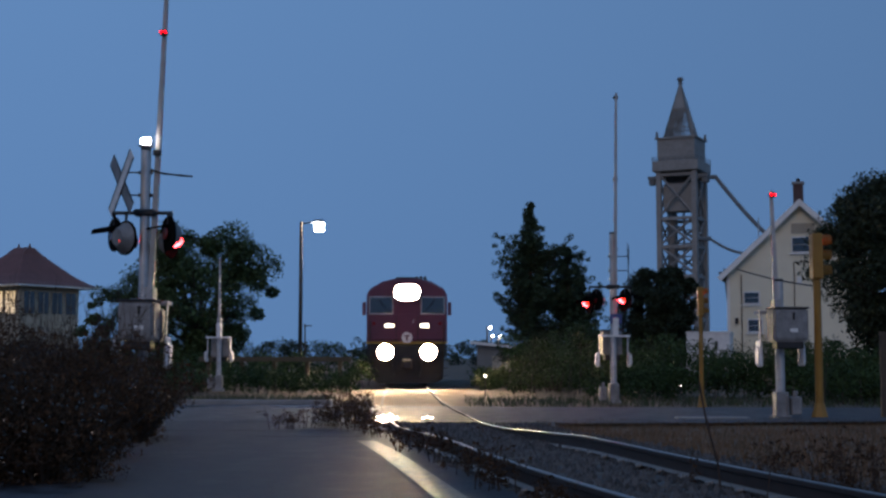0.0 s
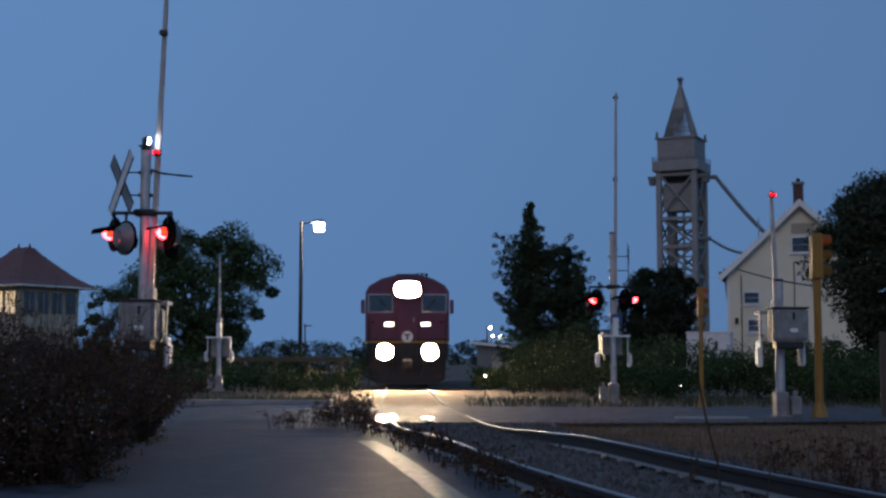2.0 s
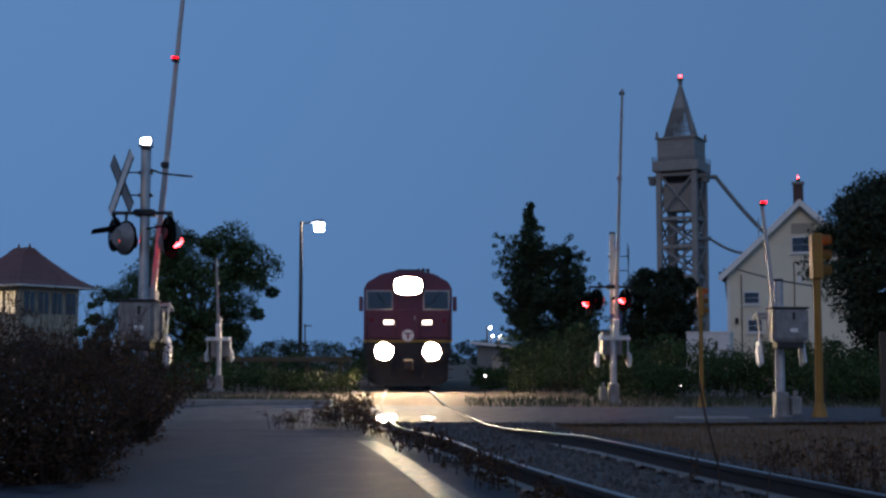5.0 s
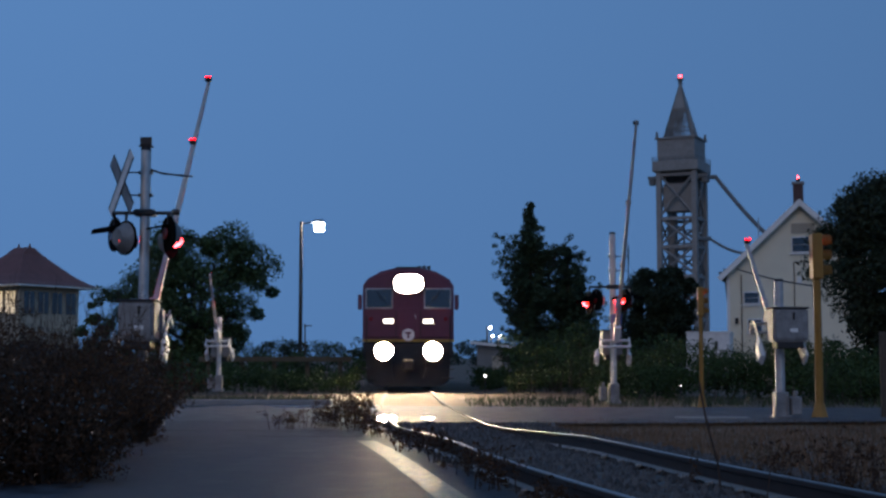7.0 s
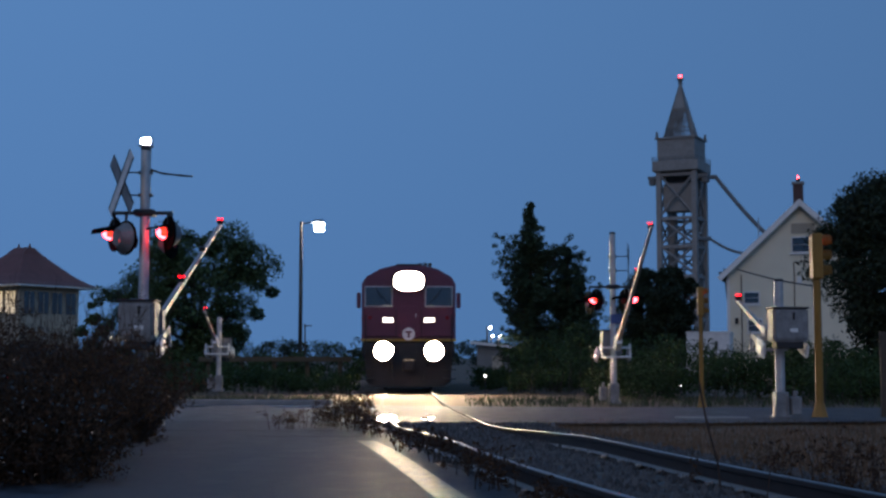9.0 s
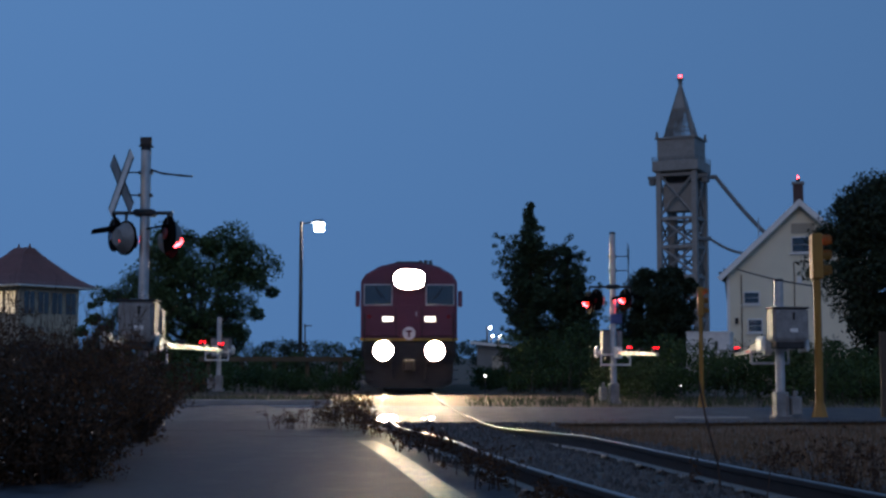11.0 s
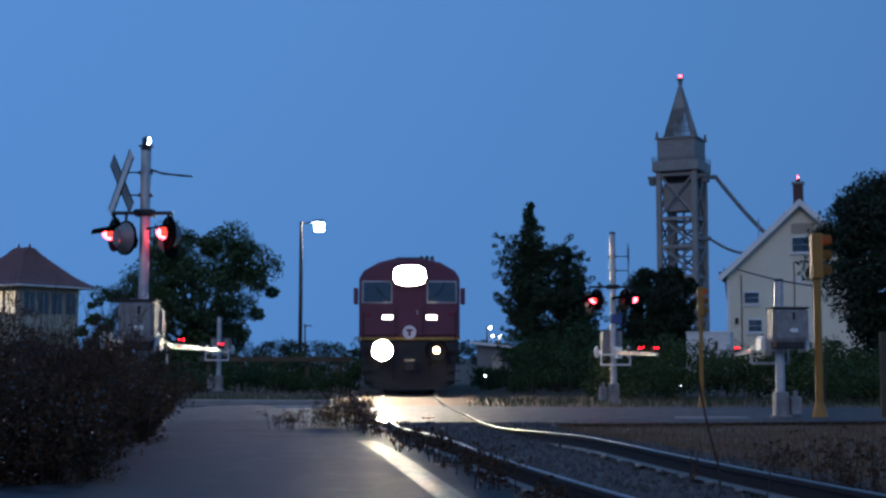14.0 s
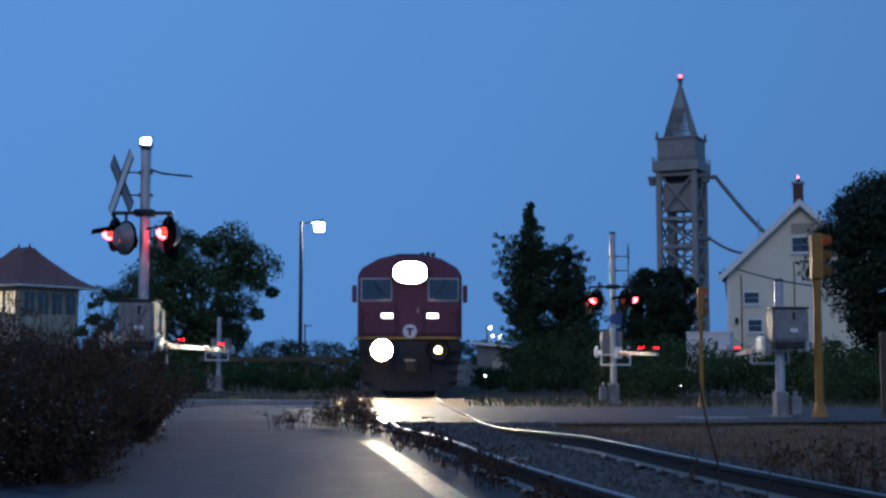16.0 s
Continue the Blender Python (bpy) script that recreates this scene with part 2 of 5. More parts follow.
def make_ground():
    xs = [-3000, -600, -150, -60, -30] + list(np.arange(-20, 21, 1.0)) + [30, 60, 150, 600, 3000]
    ys = [-3000, -300, -60, -20] + list(np.arange(-8, 60, 1.0)) + [70, 90, 130, 200, 400, 1200, 4500]
    rng = random.Random(3)
    bm = bmesh.new()
    strip(bm, [[(x, y, ground_z(y) - 0.05 + (rng.uniform(-0.02, 0.02) if abs(x) < 25 and -8 < y < 60 else 0)) for x in xs] for y in ys])
    structure("ground", bm, GRASS, "dry brown grass verge and bare soil")
    # platform-side pavement between shrubs and track
    bm = bmesh.new()
    rows = []
    for y in np.arange(-4, 24.01, 1.0):
        z = ground_z(y) + 0.004
        right = track_x(y) - (0.97 if y < 20 else 0.97 + (y - 20) * 0.14)
        left = float(np.interp(y, [-4, 9, 14, 17, 20, 24], [-3.2, -3.3, -4.0, -5.2, -7.5, -12]))
        rows.append([(left + (right - left) * k / 6, y, z) for k in range(7)])
    strip(bm, rows)
    structure("pavement", bm, ASPHALT, "worn dark asphalt paving beside the railway track")
    # road across the track
    bm = bmesh.new()
    xs = [-150, -60, -30, -15, -8, -4, -2, 0, 2, 4, 8, 15, 30, 60, 150]
    far = [34, 33.5, 32.6, 32.2, 31.8, 31.5, 31.2, 30.6, 30.2, 29.9, 29.7, 29.6, 29.5, 29.5, 29.5]
    near = [23.4] * 7 + [22.9, 22.5, 22.6, 23.2, 24.0, 24.5, 24.5, 24.5]
    strip(bm, [[(x, a + (b - a) * k / 4, 0.012) for x, a, b in zip(xs, near, far)] for k in range(5)])
    structure("road", bm, ROAD, "grey asphalt road over the level crossing")
    # far kerb, left of the track
    bm = bmesh.new()
    for x0, x1, y0, y1 in ((-30, -15, 32.7, 32.3), (-15, -8, 32.3, 31.9), (-8, -2.6, 31.9, 31.4)):
        a, b = Vector((x0, y0, 0.06)), Vector((x1, y1, 0.06))
        d = b - a
        m = Matrix.Translation((a + b) / 2) @ Matrix.Rotation(math.atan2(d.y, d.x), 4, "Z")
        box(bm, d.length - 0.02, 0.18, 0.14, m, 0.02)
    structure("kerb", bm, CONCRETE, "low pale concrete kerb along the road")
    for x0, y0, rx, ry in ((-3.2, 29.9, 0.8, 0.5), (-2.4, 29.6, 0.35, 0.3), (-5.6, 30.3, 0.3, 0.4), (-1.02, 24.6, 0.2, 1.5), (-0.28, 24.4, 0.13, 0.5), (-0.9, 22.9, 0.16, 0.35)):
        bm = bmesh.new()
        rng2 = random.Random(int(x0 * 10))
        ring = [bm.verts.new((x0 + rx * math.cos(a) * q, y0 + ry * math.sin(a) * q, 0.018)) for a, q in
                ((6.2832 * k / 22, rng2.uniform(0.75, 1.1)) for k in range(22))]
        bm.faces.new(ring)
        structure("puddle", bm, WET, "shallow puddle on the road")
    bm = B(box, 1.3, 0.35, 0.05, pose(4.9, 24.3, 0.015), 0.01)
    structure("kerb", bm, CONCRETE, "pale flush concrete edge slab")
    rng3 = random.Random(9)
    for y0, x0, x1 in ((17.6, -2.6, -0.9), (19.9, -5.5, -1.6)):
        bm = bmesh.new()
        n = 24
        rows = []
        for k in range(n + 1):
            x, w = x0 + (x1 - x0) * k / n, rng3.uniform(0.02, 0.05)
            y = y0 + 0.08 * math.sin(k * 0.9) + rng3.uniform(-0.03, 0.03)
            rows.append([(x, y - w, ground_z(y) + 0.009), (x, y + w, ground_z(y) + 0.009)])
        strip(bm, rows)
        structure("tar_seam", bm, TAR, "dark tar seam across the paving")
    # painted platform edge line
    bm = bmesh.new()
    rows = []
    for y in np.arange(7.0, 16.01, 0.5):
        x = float(np.interp(y, [7, 16], [0.32, -0.93]))
        rows.append([(x - 0.11, y, ground_z(y) + 0.010), (x + 0.11, y, ground_z(y) + 0.010)])
    strip(bm, rows)
    structure("trim", bm, PAINT_LINE, "worn white line painted along the paving edge")


make_ground()

RAIL_PROFILE = [(-0.07, -0.16), (0.07, -0.16), (0.07, -0.145), (0.012, -0.12), (0.012, -0.045), (0.036, -0.035), (0.036, -0.005),
                (-0.036, -0.005), (-0.036, -0.035), (-0.012, -0.045), (-0.012, -0.12), (-0.07, -0.145)]


def rail_z(y):
    """Top of rail: flush with the road, then proud of the ground."""
    t = min(1, max(0, (22.5 - y) / 9))
    return ground_z(y) + 0.03 + 0.12 * t


def make_track():
    track = thing("railway_track", Matrix(), "single railway track with rusty rails on stone ballast", "railway track")
    ys = np.concatenate([np.arange(-4, 40, 0.5), np.arange(40, 150, 4.0)])
    for side in (-1, 1):
        bm, top = bmesh.new(), bmesh.new()
        rows, trow = [], []
        for y in ys:
            x, z = track_x(y) + side * 0.755, rail_z(y)
            prof = RAIL_PROFILE + RAIL_PROFILE[:1]
            rows.append([(x + px, y, z + pz) for px, pz in prof])
            trow.append([(x - 0.026, y, z - 0.008), (x - 0.02, y, z), (x + 0.02, y, z), (x + 0.026, y, z - 0.008)])
        strip(bm, rows)
        strip(top, [row for y, row in zip(ys, trow) if y < 26])
        r = part("rail", bm, RAIL, track, "rusty steel rail")
        part("rail_head", top, RAILTOP, r, "polished rail head")
        # pale strips along the foot: the sky's reflection painted as colour
        for q in (-1, 1):
            ft = bmesh.new()
            strip(ft, [[(track_x(y) + side * 0.755 + q * 0.03, y, rail_z(y) - 0.122), (track_x(y) + side * 0.755 + q * 0.073, y, rail_z(y) - 0.139)] for y in ys])
            part("rail_foot_sheen", ft, CLIP, r, "pale strip on the rail foot, sky sheen put into its colour")
    me = data_of("sleeper", B(box, 2.6, 0.23, 0.16, None, 0.015), TIE)
    clip = data_of("rail_clip", B(box, 0.05, 0.09, 0.022, None, 0.006), CLIP)
    rng = random.Random(5)
    y = -3.0
    while y < 21:
        s = (track_x(y + 0.1) - track_x(y - 0.1)) / 0.2
        ob = new("sleeper", me)
        ob.parent = track
        ob.matrix_local = pose(track_x(y), y, rail_z(y) - 0.245 + rng.uniform(-0.01, 0.01), 0, 0, -math.degrees(math.atan(s)) + rng.uniform(-1, 1))
        for side in (-1, 1):
            for q in (-1, 1):
                c = new("rail_clip", clip)
                c.parent = track
                c.matrix_local = pose(track_x(y) + side * 0.755 + q * 0.095, y, rail_z(y) - 0.140, 0, q * 12, rng.uniform(-4, 4))
        y += 0.54


make_track()


def stones(name, rng, x, y, z, size, material, parent=None):
    """Broken stones: irregular tetra-like solids in one mesh."""
    n = len(x)
    base = np.array([[1, 0, -0.6], [-0.5, 0.87, -0.6], [-0.5, -0.87, -0.6], [0.2, 0.1, 0.9], [-0.3, -0.2, 0.7]])
    fc = np.array([[0, 1, 3], [1, 4, 3], [1, 2, 4], [2, 0, 3], [2, 3, 4], [0, 2, 1]])
    k = size * rng.uniform(0.5, 1.2, (n, 1, 1)) * rng.uniform(0.7, 1.3, (n, 5, 3))
    a = rng.uniform(0, 6.28, n)
    c, s = np.cos(a)[:, None], np.sin(a)[:, None]
    p = base[None] * k
    q = np.stack([p[..., 0] * c - p[..., 1] * s, p[..., 0] * s + p[..., 1] * c, p[..., 2]], -1)
    q += np.stack([x, y, z], -1)[:, None]
    f = (fc[None] + 5 * np.arange(n)[:, None, None]).reshape(-1, 3)
    me = bpy.data.meshes.new(name)
    me.from_pydata(q.reshape(-1, 3), [], f.tolist())
    me.materials.append(material)
    ob = new(name, me)
    ob.parent = parent
    return ob


def make_ballast():
    rng = np.random.default_rng(7)
    n = 12000
    y = rng.uniform(5.5, 23, n)
    off = rng.uniform(-0.9, 1.9, n)
    x = np.interp(y, TY, TX) + off
    z = np.array([ground_z(v) for v in y]) - 0.02 + rng.uniform(-0.02, 0.02, n)
    bm = bmesh.new()
    strip(bm, [[(track_x(v) + o, v, ground_z(v) - 0.025 - (0.04 if abs(o) > 1.9 else 0)) for o in (-1.3, 0, 1.5, 1.95)] for v in np.arange(-4, 23.5, 0.5)])
    structure("ballast_bed", bm, BALLAST, "grey ballast bed under the rails")
    tagged(stones("ballast", rng, x, y, z, 0.035, BALLAST), "loose grey crushed stone ballast", "ballast", "", "stuff")


make_ballast()
rock = tagged(stones("stone", np.random.default_rng(2), np.array([1.78]), np.array([21.6]), np.array([0.03]), 0.09, CONCRETE),
              "single pale stone beside the rail", "stone")


# ---- grass and weeds ----
def blades(name, rng, x, y, z, height, width, material, lean=0.35):
    n = len(x)
    a = rng.uniform(0, 6.28, n)
    h = height * rng.uniform(0.5, 1.3, n)
    tip = np.stack([x + np.cos(a) * h * lean, y + np.sin(a) * h * lean, z + h], -1)
    b = rng.uniform(0, 6.28, n)
    w = np.stack([np.cos(b), np.sin(b), b * 0], -1) * width / 2
    root = np.stack([x, y, z], -1)
    co = np.stack([root - w, root + w, tip], 1).reshape(-1, 3)
    me = bpy.data.meshes.new(name)
    me.from_pydata(co, [], np.arange(3 * n).reshape(-1, 3).tolist())
    me.materials.append(material)
    return new(name, me)


def make_grass():
    rng = np.random.default_rng(11)
    n = 26000
    y = rng.uniform(8, 23.6, n)
    x = np.interp(y, TY, TX) + 1.75 + rng.uniform(0, 1, n) ** 1.3 * 9.4
    keep = x < 0.36 * y + 1.0
    x, y = x[keep], y[keep]
    z = np.array([ground_z(v) for v in y]) - 0.06
    tagged(blades("dry_grass", rng, x, y, z, 0.11, 0.012, GRASS_DRY), "dry brown grass beside the track", "grass", "", "stuff")


make_grass()


def weed(rng, m, h, n, spread, label, seed_share=0.3):
    """A clump of dry weeds: thin stems with side twigs, small leaves and seed heads."""
    w = thing("weed_clump", m, label, "weeds", "weeds by the track")
    bm = bmesh.new()
    tips = []
    for i in range(n):
        bx, by = rng.normal(0, spread * 0.45), rng.normal(0, spread * 0.45)
        hh = h * rng.uniform(0.5, 1.1)
        tx, ty = bx + rng.normal(0, 0.22) * hh, by + rng.normal(0, 0.22) * hh
        mid = ((bx + tx) / 2 + rng.normal(0, 0.03), (by + ty) / 2, hh * 0.55)
        rod(bm, (bx, by, -0.08), mid, 0.005, 0.004, 4)
        rod(bm, mid, (tx, ty, hh), 0.004, 0.002, 4)
        for k in range(4):
            f = rng.uniform(0.3, 1.0)
            px, py, pz = bx + (tx - bx) * f, by + (ty - by) * f, hh * f
            q = (px + rng.normal(0, 0.06), py + rng.normal(0, 0.06), pz + rng.uniform(0.02, 0.12) * h)
            rod(bm, (px, py, pz), q, 0.003, 0.0015, 3)
            tips.append(q)
    tagged(part("stalkwork", bm, STEM, w), kind="stuff")
    t = np.array(tips)
    foliage("leafage", rng, t, np.full(len(t), 0.045), 6, 0.04, SHRUB, w)
    foliage("wet_foliage", rng, t[: int(len(t) * seed_share) + 1], np.full(int(len(t) * seed_share) + 1, 0.02), 4, 0.015, SEED, w)
    return w


def make_weeds():
    rng = np.random.default_rng(17)
    spots = [(-1.75, 21.6, 0.6, 24, 0.3), (-1.5, 22.4, 0.55, 22, 0.25), (-1.45, 20.9, 0.6, 20, 0.25),
             (-1.85, 21.2, 0.38, 26, 0.5), (-2.4, 20.6, 0.3, 14, 0.35), (-1.25, 20.0, 0.5, 22, 0.35), (-0.95, 18.6, 0.32, 12, 0.3), (-0.75, 17.2, 0.22, 8, 0.25),
             (-0.5, 15.2, 0.2, 7, 0.25), (-0.3, 13.4, 0.2, 8, 0.22), (-0.02, 11.9, 0.34, 12, 0.22), (0.15, 10.7, 0.22, 10, 0.2),
             (0.4, 9.5, 0.2, 10, 0.2), (0.3, 10.1, 0.4, 6, 0.15), (2.6, 8.6, 0.3, 8, 0.3), (2.9, 9.2, 0.36, 6, 0.3), (3.1, 9.9, 0.4, 7, 0.3), (0.65, 8.4, 0.16, 10, 0.2), (2.35, 9.1, 0.42, 6, 0.3), (2.75, 9.5, 0.45, 5, 0.25), (2.2, 9.9, 0.3, 5, 0.3)]
    for x, y, h, n, s in spots:
        weed(rng, pose(x, y, ground_z(y)), h, n, s, "dry brown weeds growing beside the rail")
    w = thing("tall_stalk", pose(2.0, 9.6, ground_z(9.6)), "single tall bent dry weed stalk", "weeds")
    bm = bmesh.new()
    pts = [(0, 0, -0.1), (-0.03, 0, 0.2), (-0.09, 0, 0.42), (-0.13, 0, 0.62), (-0.15, 0, 0.76)]
    for a, b in zip(pts, pts[1:]):
        rod(bm, a, b, 0.009, 0.007, 6)
    rod(bm, pts[2], (-0.06, 0, 0.47), 0.004, 0.002, 4)
    part("stem", bm, STEM, w)


make_weeds()


def shrub(rng, m, rx, ry, h, nstem, label):
    s = thing("shrub", m, label, "shrub", "dry shrubs beside the paving")
    bm = bmesh.new()
    tips, tops = [], []
    for i in range(nstem):
        a, r = rng.uniform(0, 6.28), rng.uniform(0, 1) ** 0.5
        tx, ty = rx * r * math.cos(a), ry * r * math.sin(a)
        hh = h * (1 - 0.55 * r ** 2.5) * rng.uniform(0.75, 1.08)
        b = (tx * 0.45, ty * 0.45, -0.1)
        mid = (tx * 0.8 + rng.normal(0, 0.05), ty * 0.8, hh * 0.55)
        top = (tx * 1.05 + rng.normal(0, 0.08), ty * 1.05 + rng.normal(0, 0.08), hh)
        rod(bm, b, mid, 0.010, 0.006, 4)
        rod(bm, mid, top, 0.006, 0.002, 4)
        tops.append(top)
        for k in range(9):
            f = rng.uniform(0.1, 1)
            p = Vector(b).lerp(Vector(mid), f * 2) if f < 0.5 else Vector(mid).lerp(Vector(top), f * 2 - 1)
            q = p + Vector((rng.normal(0, 0.13), rng.normal(0, 0.13), rng.uniform(0.0, 0.2)))
            rod(bm, p, q, 0.003, 0.0015, 3)
            tips.append(tuple(q))
    for i in range(nstem // 5):
        a, r = rng.uniform(0, 6.28), rng.uniform(0, 0.75)
        b = Vector((rx * r * math.cos(a), ry * r * math.sin(a), h * 0.6))
        m1 = b + Vector((rng.normal(0, 0.06), rng.normal(0, 0.06), h * 0.3))
        q = m1 + Vector((rng.normal(0, 0.09), rng.normal(0, 0.06), h * rng.uniform(0.12, 0.38)))
        rod(bm, b, m1, 0.006, 0.004, 4)
        rod(bm, m1, q, 0.004, 0.002, 4)
        for k in range(4):
            p = m1.lerp(q, rng.random())
            e = p + Vector((rng.normal(0, 0.07), rng.normal(0, 0.05), rng.uniform(0.02, 0.12)))
            rod(bm, p, e, 0.003, 0.0015, 3)
    tagged(part("branchwork", bm, STEM, s), kind="stuff")
    t = np.array(tips)
    foliage("leafage", rng, t, np.full(len(t), 0.11), 20, 0.046, SHRUB, s)
    pick = t[rng.random(len(t)) < 0.5]
    foliage("wet_foliage", rng, pick, np.full(len(pick), 0.12), 8, 0.034, SEED, s)
    return s


def make_shrubs():
    rng = np.random.default_rng(23)
    shrub(rng, pose(-4.4, 17.2, 0.08), 1.25, 1.4, 1.35, 110, "large dry brown shrub with pale seed heads beside the paving")
    shrub(rng, pose(-6.0, 17.4, 0.08), 1.1, 1.3, 1.75, 80, "tall dark shrub with bare twigs beside the paving")
    shrub(rng, pose(-3.75, 12.6, 0.16), 0.9, 1.3, 1.05, 90, "low dense dry shrub at the edge of the paving")
    shrub(rng, pose(-3.5, 10.6, 0.17), 0.8, 0.9, 0.85, 80, "low dense dry shrub overhanging the paving")
    shrub(rng, pose(-3.72, 15.6, 0.1), 0.5, 0.6, 0.8, 50, "low dry shrub at the edge of the paving")
    shrub(rng, pose(-2.98, 10.2, 0.17), 0.42, 0.5, 0.45, 36, "small dry shrub creeping over the paving")
    shrub(rng, pose(-4.6, 13.6, 0.14), 0.9, 1.2, 1.3, 80, "dense dry brown shrub at the edge of the paving")


make_shrubs()


def bare_twigs(rng, m, h, n, spread):
    """Tall leafless twigs that stand out of the shrubs, forked three or four times."""
    c = thing("twig_clump", m, "tall bare dark twigs rising out of the dry shrubs", "twigs", "dry shrubs beside the paving")
    bm = bmesh.new()
    for i in range(n):
        p = Vector((rng.uniform(-1.4, 1.4) * spread, rng.normal(0, spread * 0.6), -0.1))
        way = Vector((rng.normal(0, 0.12), rng.normal(0, 0.1), 1.0))
        top = h * rng.uniform(0.62, 1.05)
        for k in range(6):
            q = p + way * top / 6 + Vector((rng.normal(0, 0.012), rng.normal(0, 0.012), 0))
            rod(bm, p, q, 0.009 - 0.0012 * k, 0.0078 - 0.0012 * k, 4)
            if k > 1:
                for j in range(2):
                    e = q + Vector((rng.normal(0, 0.1), rng.normal(0, 0.07), rng.uniform(0.06, 0.24)))
                    rod(bm, q, e, 0.004, 0.0018, 3)
            p = q
    tagged(part("twigwork", bm, STEM, c), kind="stuff")


twig_rng = np.random.default_rng(41)
for tx, ty, th, tn, ts in ((-5.0, 17.8, 1.95, 22, 0.3), (-4.35, 18.3, 1.85, 20, 0.28), (-5.6, 17.6, 1.8, 16, 0.3)):
    bare_twigs(twig_rng, pose(tx, ty, 0.08), th, tn, ts)


# ---- level crossing gates ----
def flasher(gate, x, y, z, az, wrap=0.12, name="flasher"):
    """A flashing light head that faces the azimuth az (degrees, 0 is +y, 90 is +x). Returns its lamp unit."""
    m = pose(x, y, z, 0, 0, -az)
    bm = bmesh.new()
    rod(bm, m @ Vector((0, -0.02, 0)), m @ Vector((0, 0.01, 0)), 0.27, 0.27, 28)
    rod(bm, m @ Vector((0, 0.01, 0)), m @ Vector((0, 0.05, 0)), 0.125, 0.125, 20)
    head = part(name, bm, FLATBLACK, gate, "round black flasher background")
    bm = bmesh.new()
    rod(bm, m @ Vector((0, -0.17, 0)), m @ Vector((0, -0.022, 0)), 0.13, 0.245, 24)
    part("housing", bm, GALV_DULL, head, "grey domed lamp housing")
    bm = bmesh.new()
    n = 18
    for i in range(n):
        a0, a1 = math.pi * (wrap + (1 - 2 * wrap) * i / n), math.pi * (wrap + (1 - 2 * wrap) * (i + 1) / n)
        ring = []
        for r, yy in ((0.15, 0.0), (0.12, 0.15 if wrap < 0 else 0.34)):
            for a in (a0, a1):
                drop = 0.05 if yy else 0
                ring.append(m @ Vector((r * math.cos(a), yy, r * math.sin(a) - drop)))
        v = [bm.verts.new(p) for p in ring]
        bm.faces.new((v[0], v[1], v[3], v[2]))
    bmesh.ops.solidify(bm, geom=bm.faces[:], thickness=0.006)
    part("hood", bm, FLATBLACK, head)
    part("lens", B(rod, m @ Vector((0, 0.045, 0)), m @ Vector((0, 0.062, 0)), 0.1, 0.095, 20), REDDIM, head, "dark red lens")
    bm = B(rod, (0, 0.0, 0), (0, 0.08, 0), 0.098, 0.07, 20)
    n0 = len(bm.faces)
    bmesh.ops.create_uvsphere(bm, u_segments=14, v_segments=8, radius=0.05, matrix=pose(0, 0.078, 0))
    bm.faces.ensure_lookup_table()
    for f in bm.faces[n0:]:
        f.material_index = 1
    lamp = tagged(new("lamp_unit", data_of("lamp_unit", bm, REDSIGNAL, REDCORE)), "glowing red lamp that slides in its housing")
    lamp.parent = head
    lamp.matrix_local = m @ pose(0, 0.066, 0)
    part("side_port", B(rod, m @ Vector((0.05, -0.165, -0.06)), m @ Vector((0.06, -0.15, -0.06)), 0.022, None, 10), REDSIGNAL, head, "tiny red port in the housing")
    return lamp, m


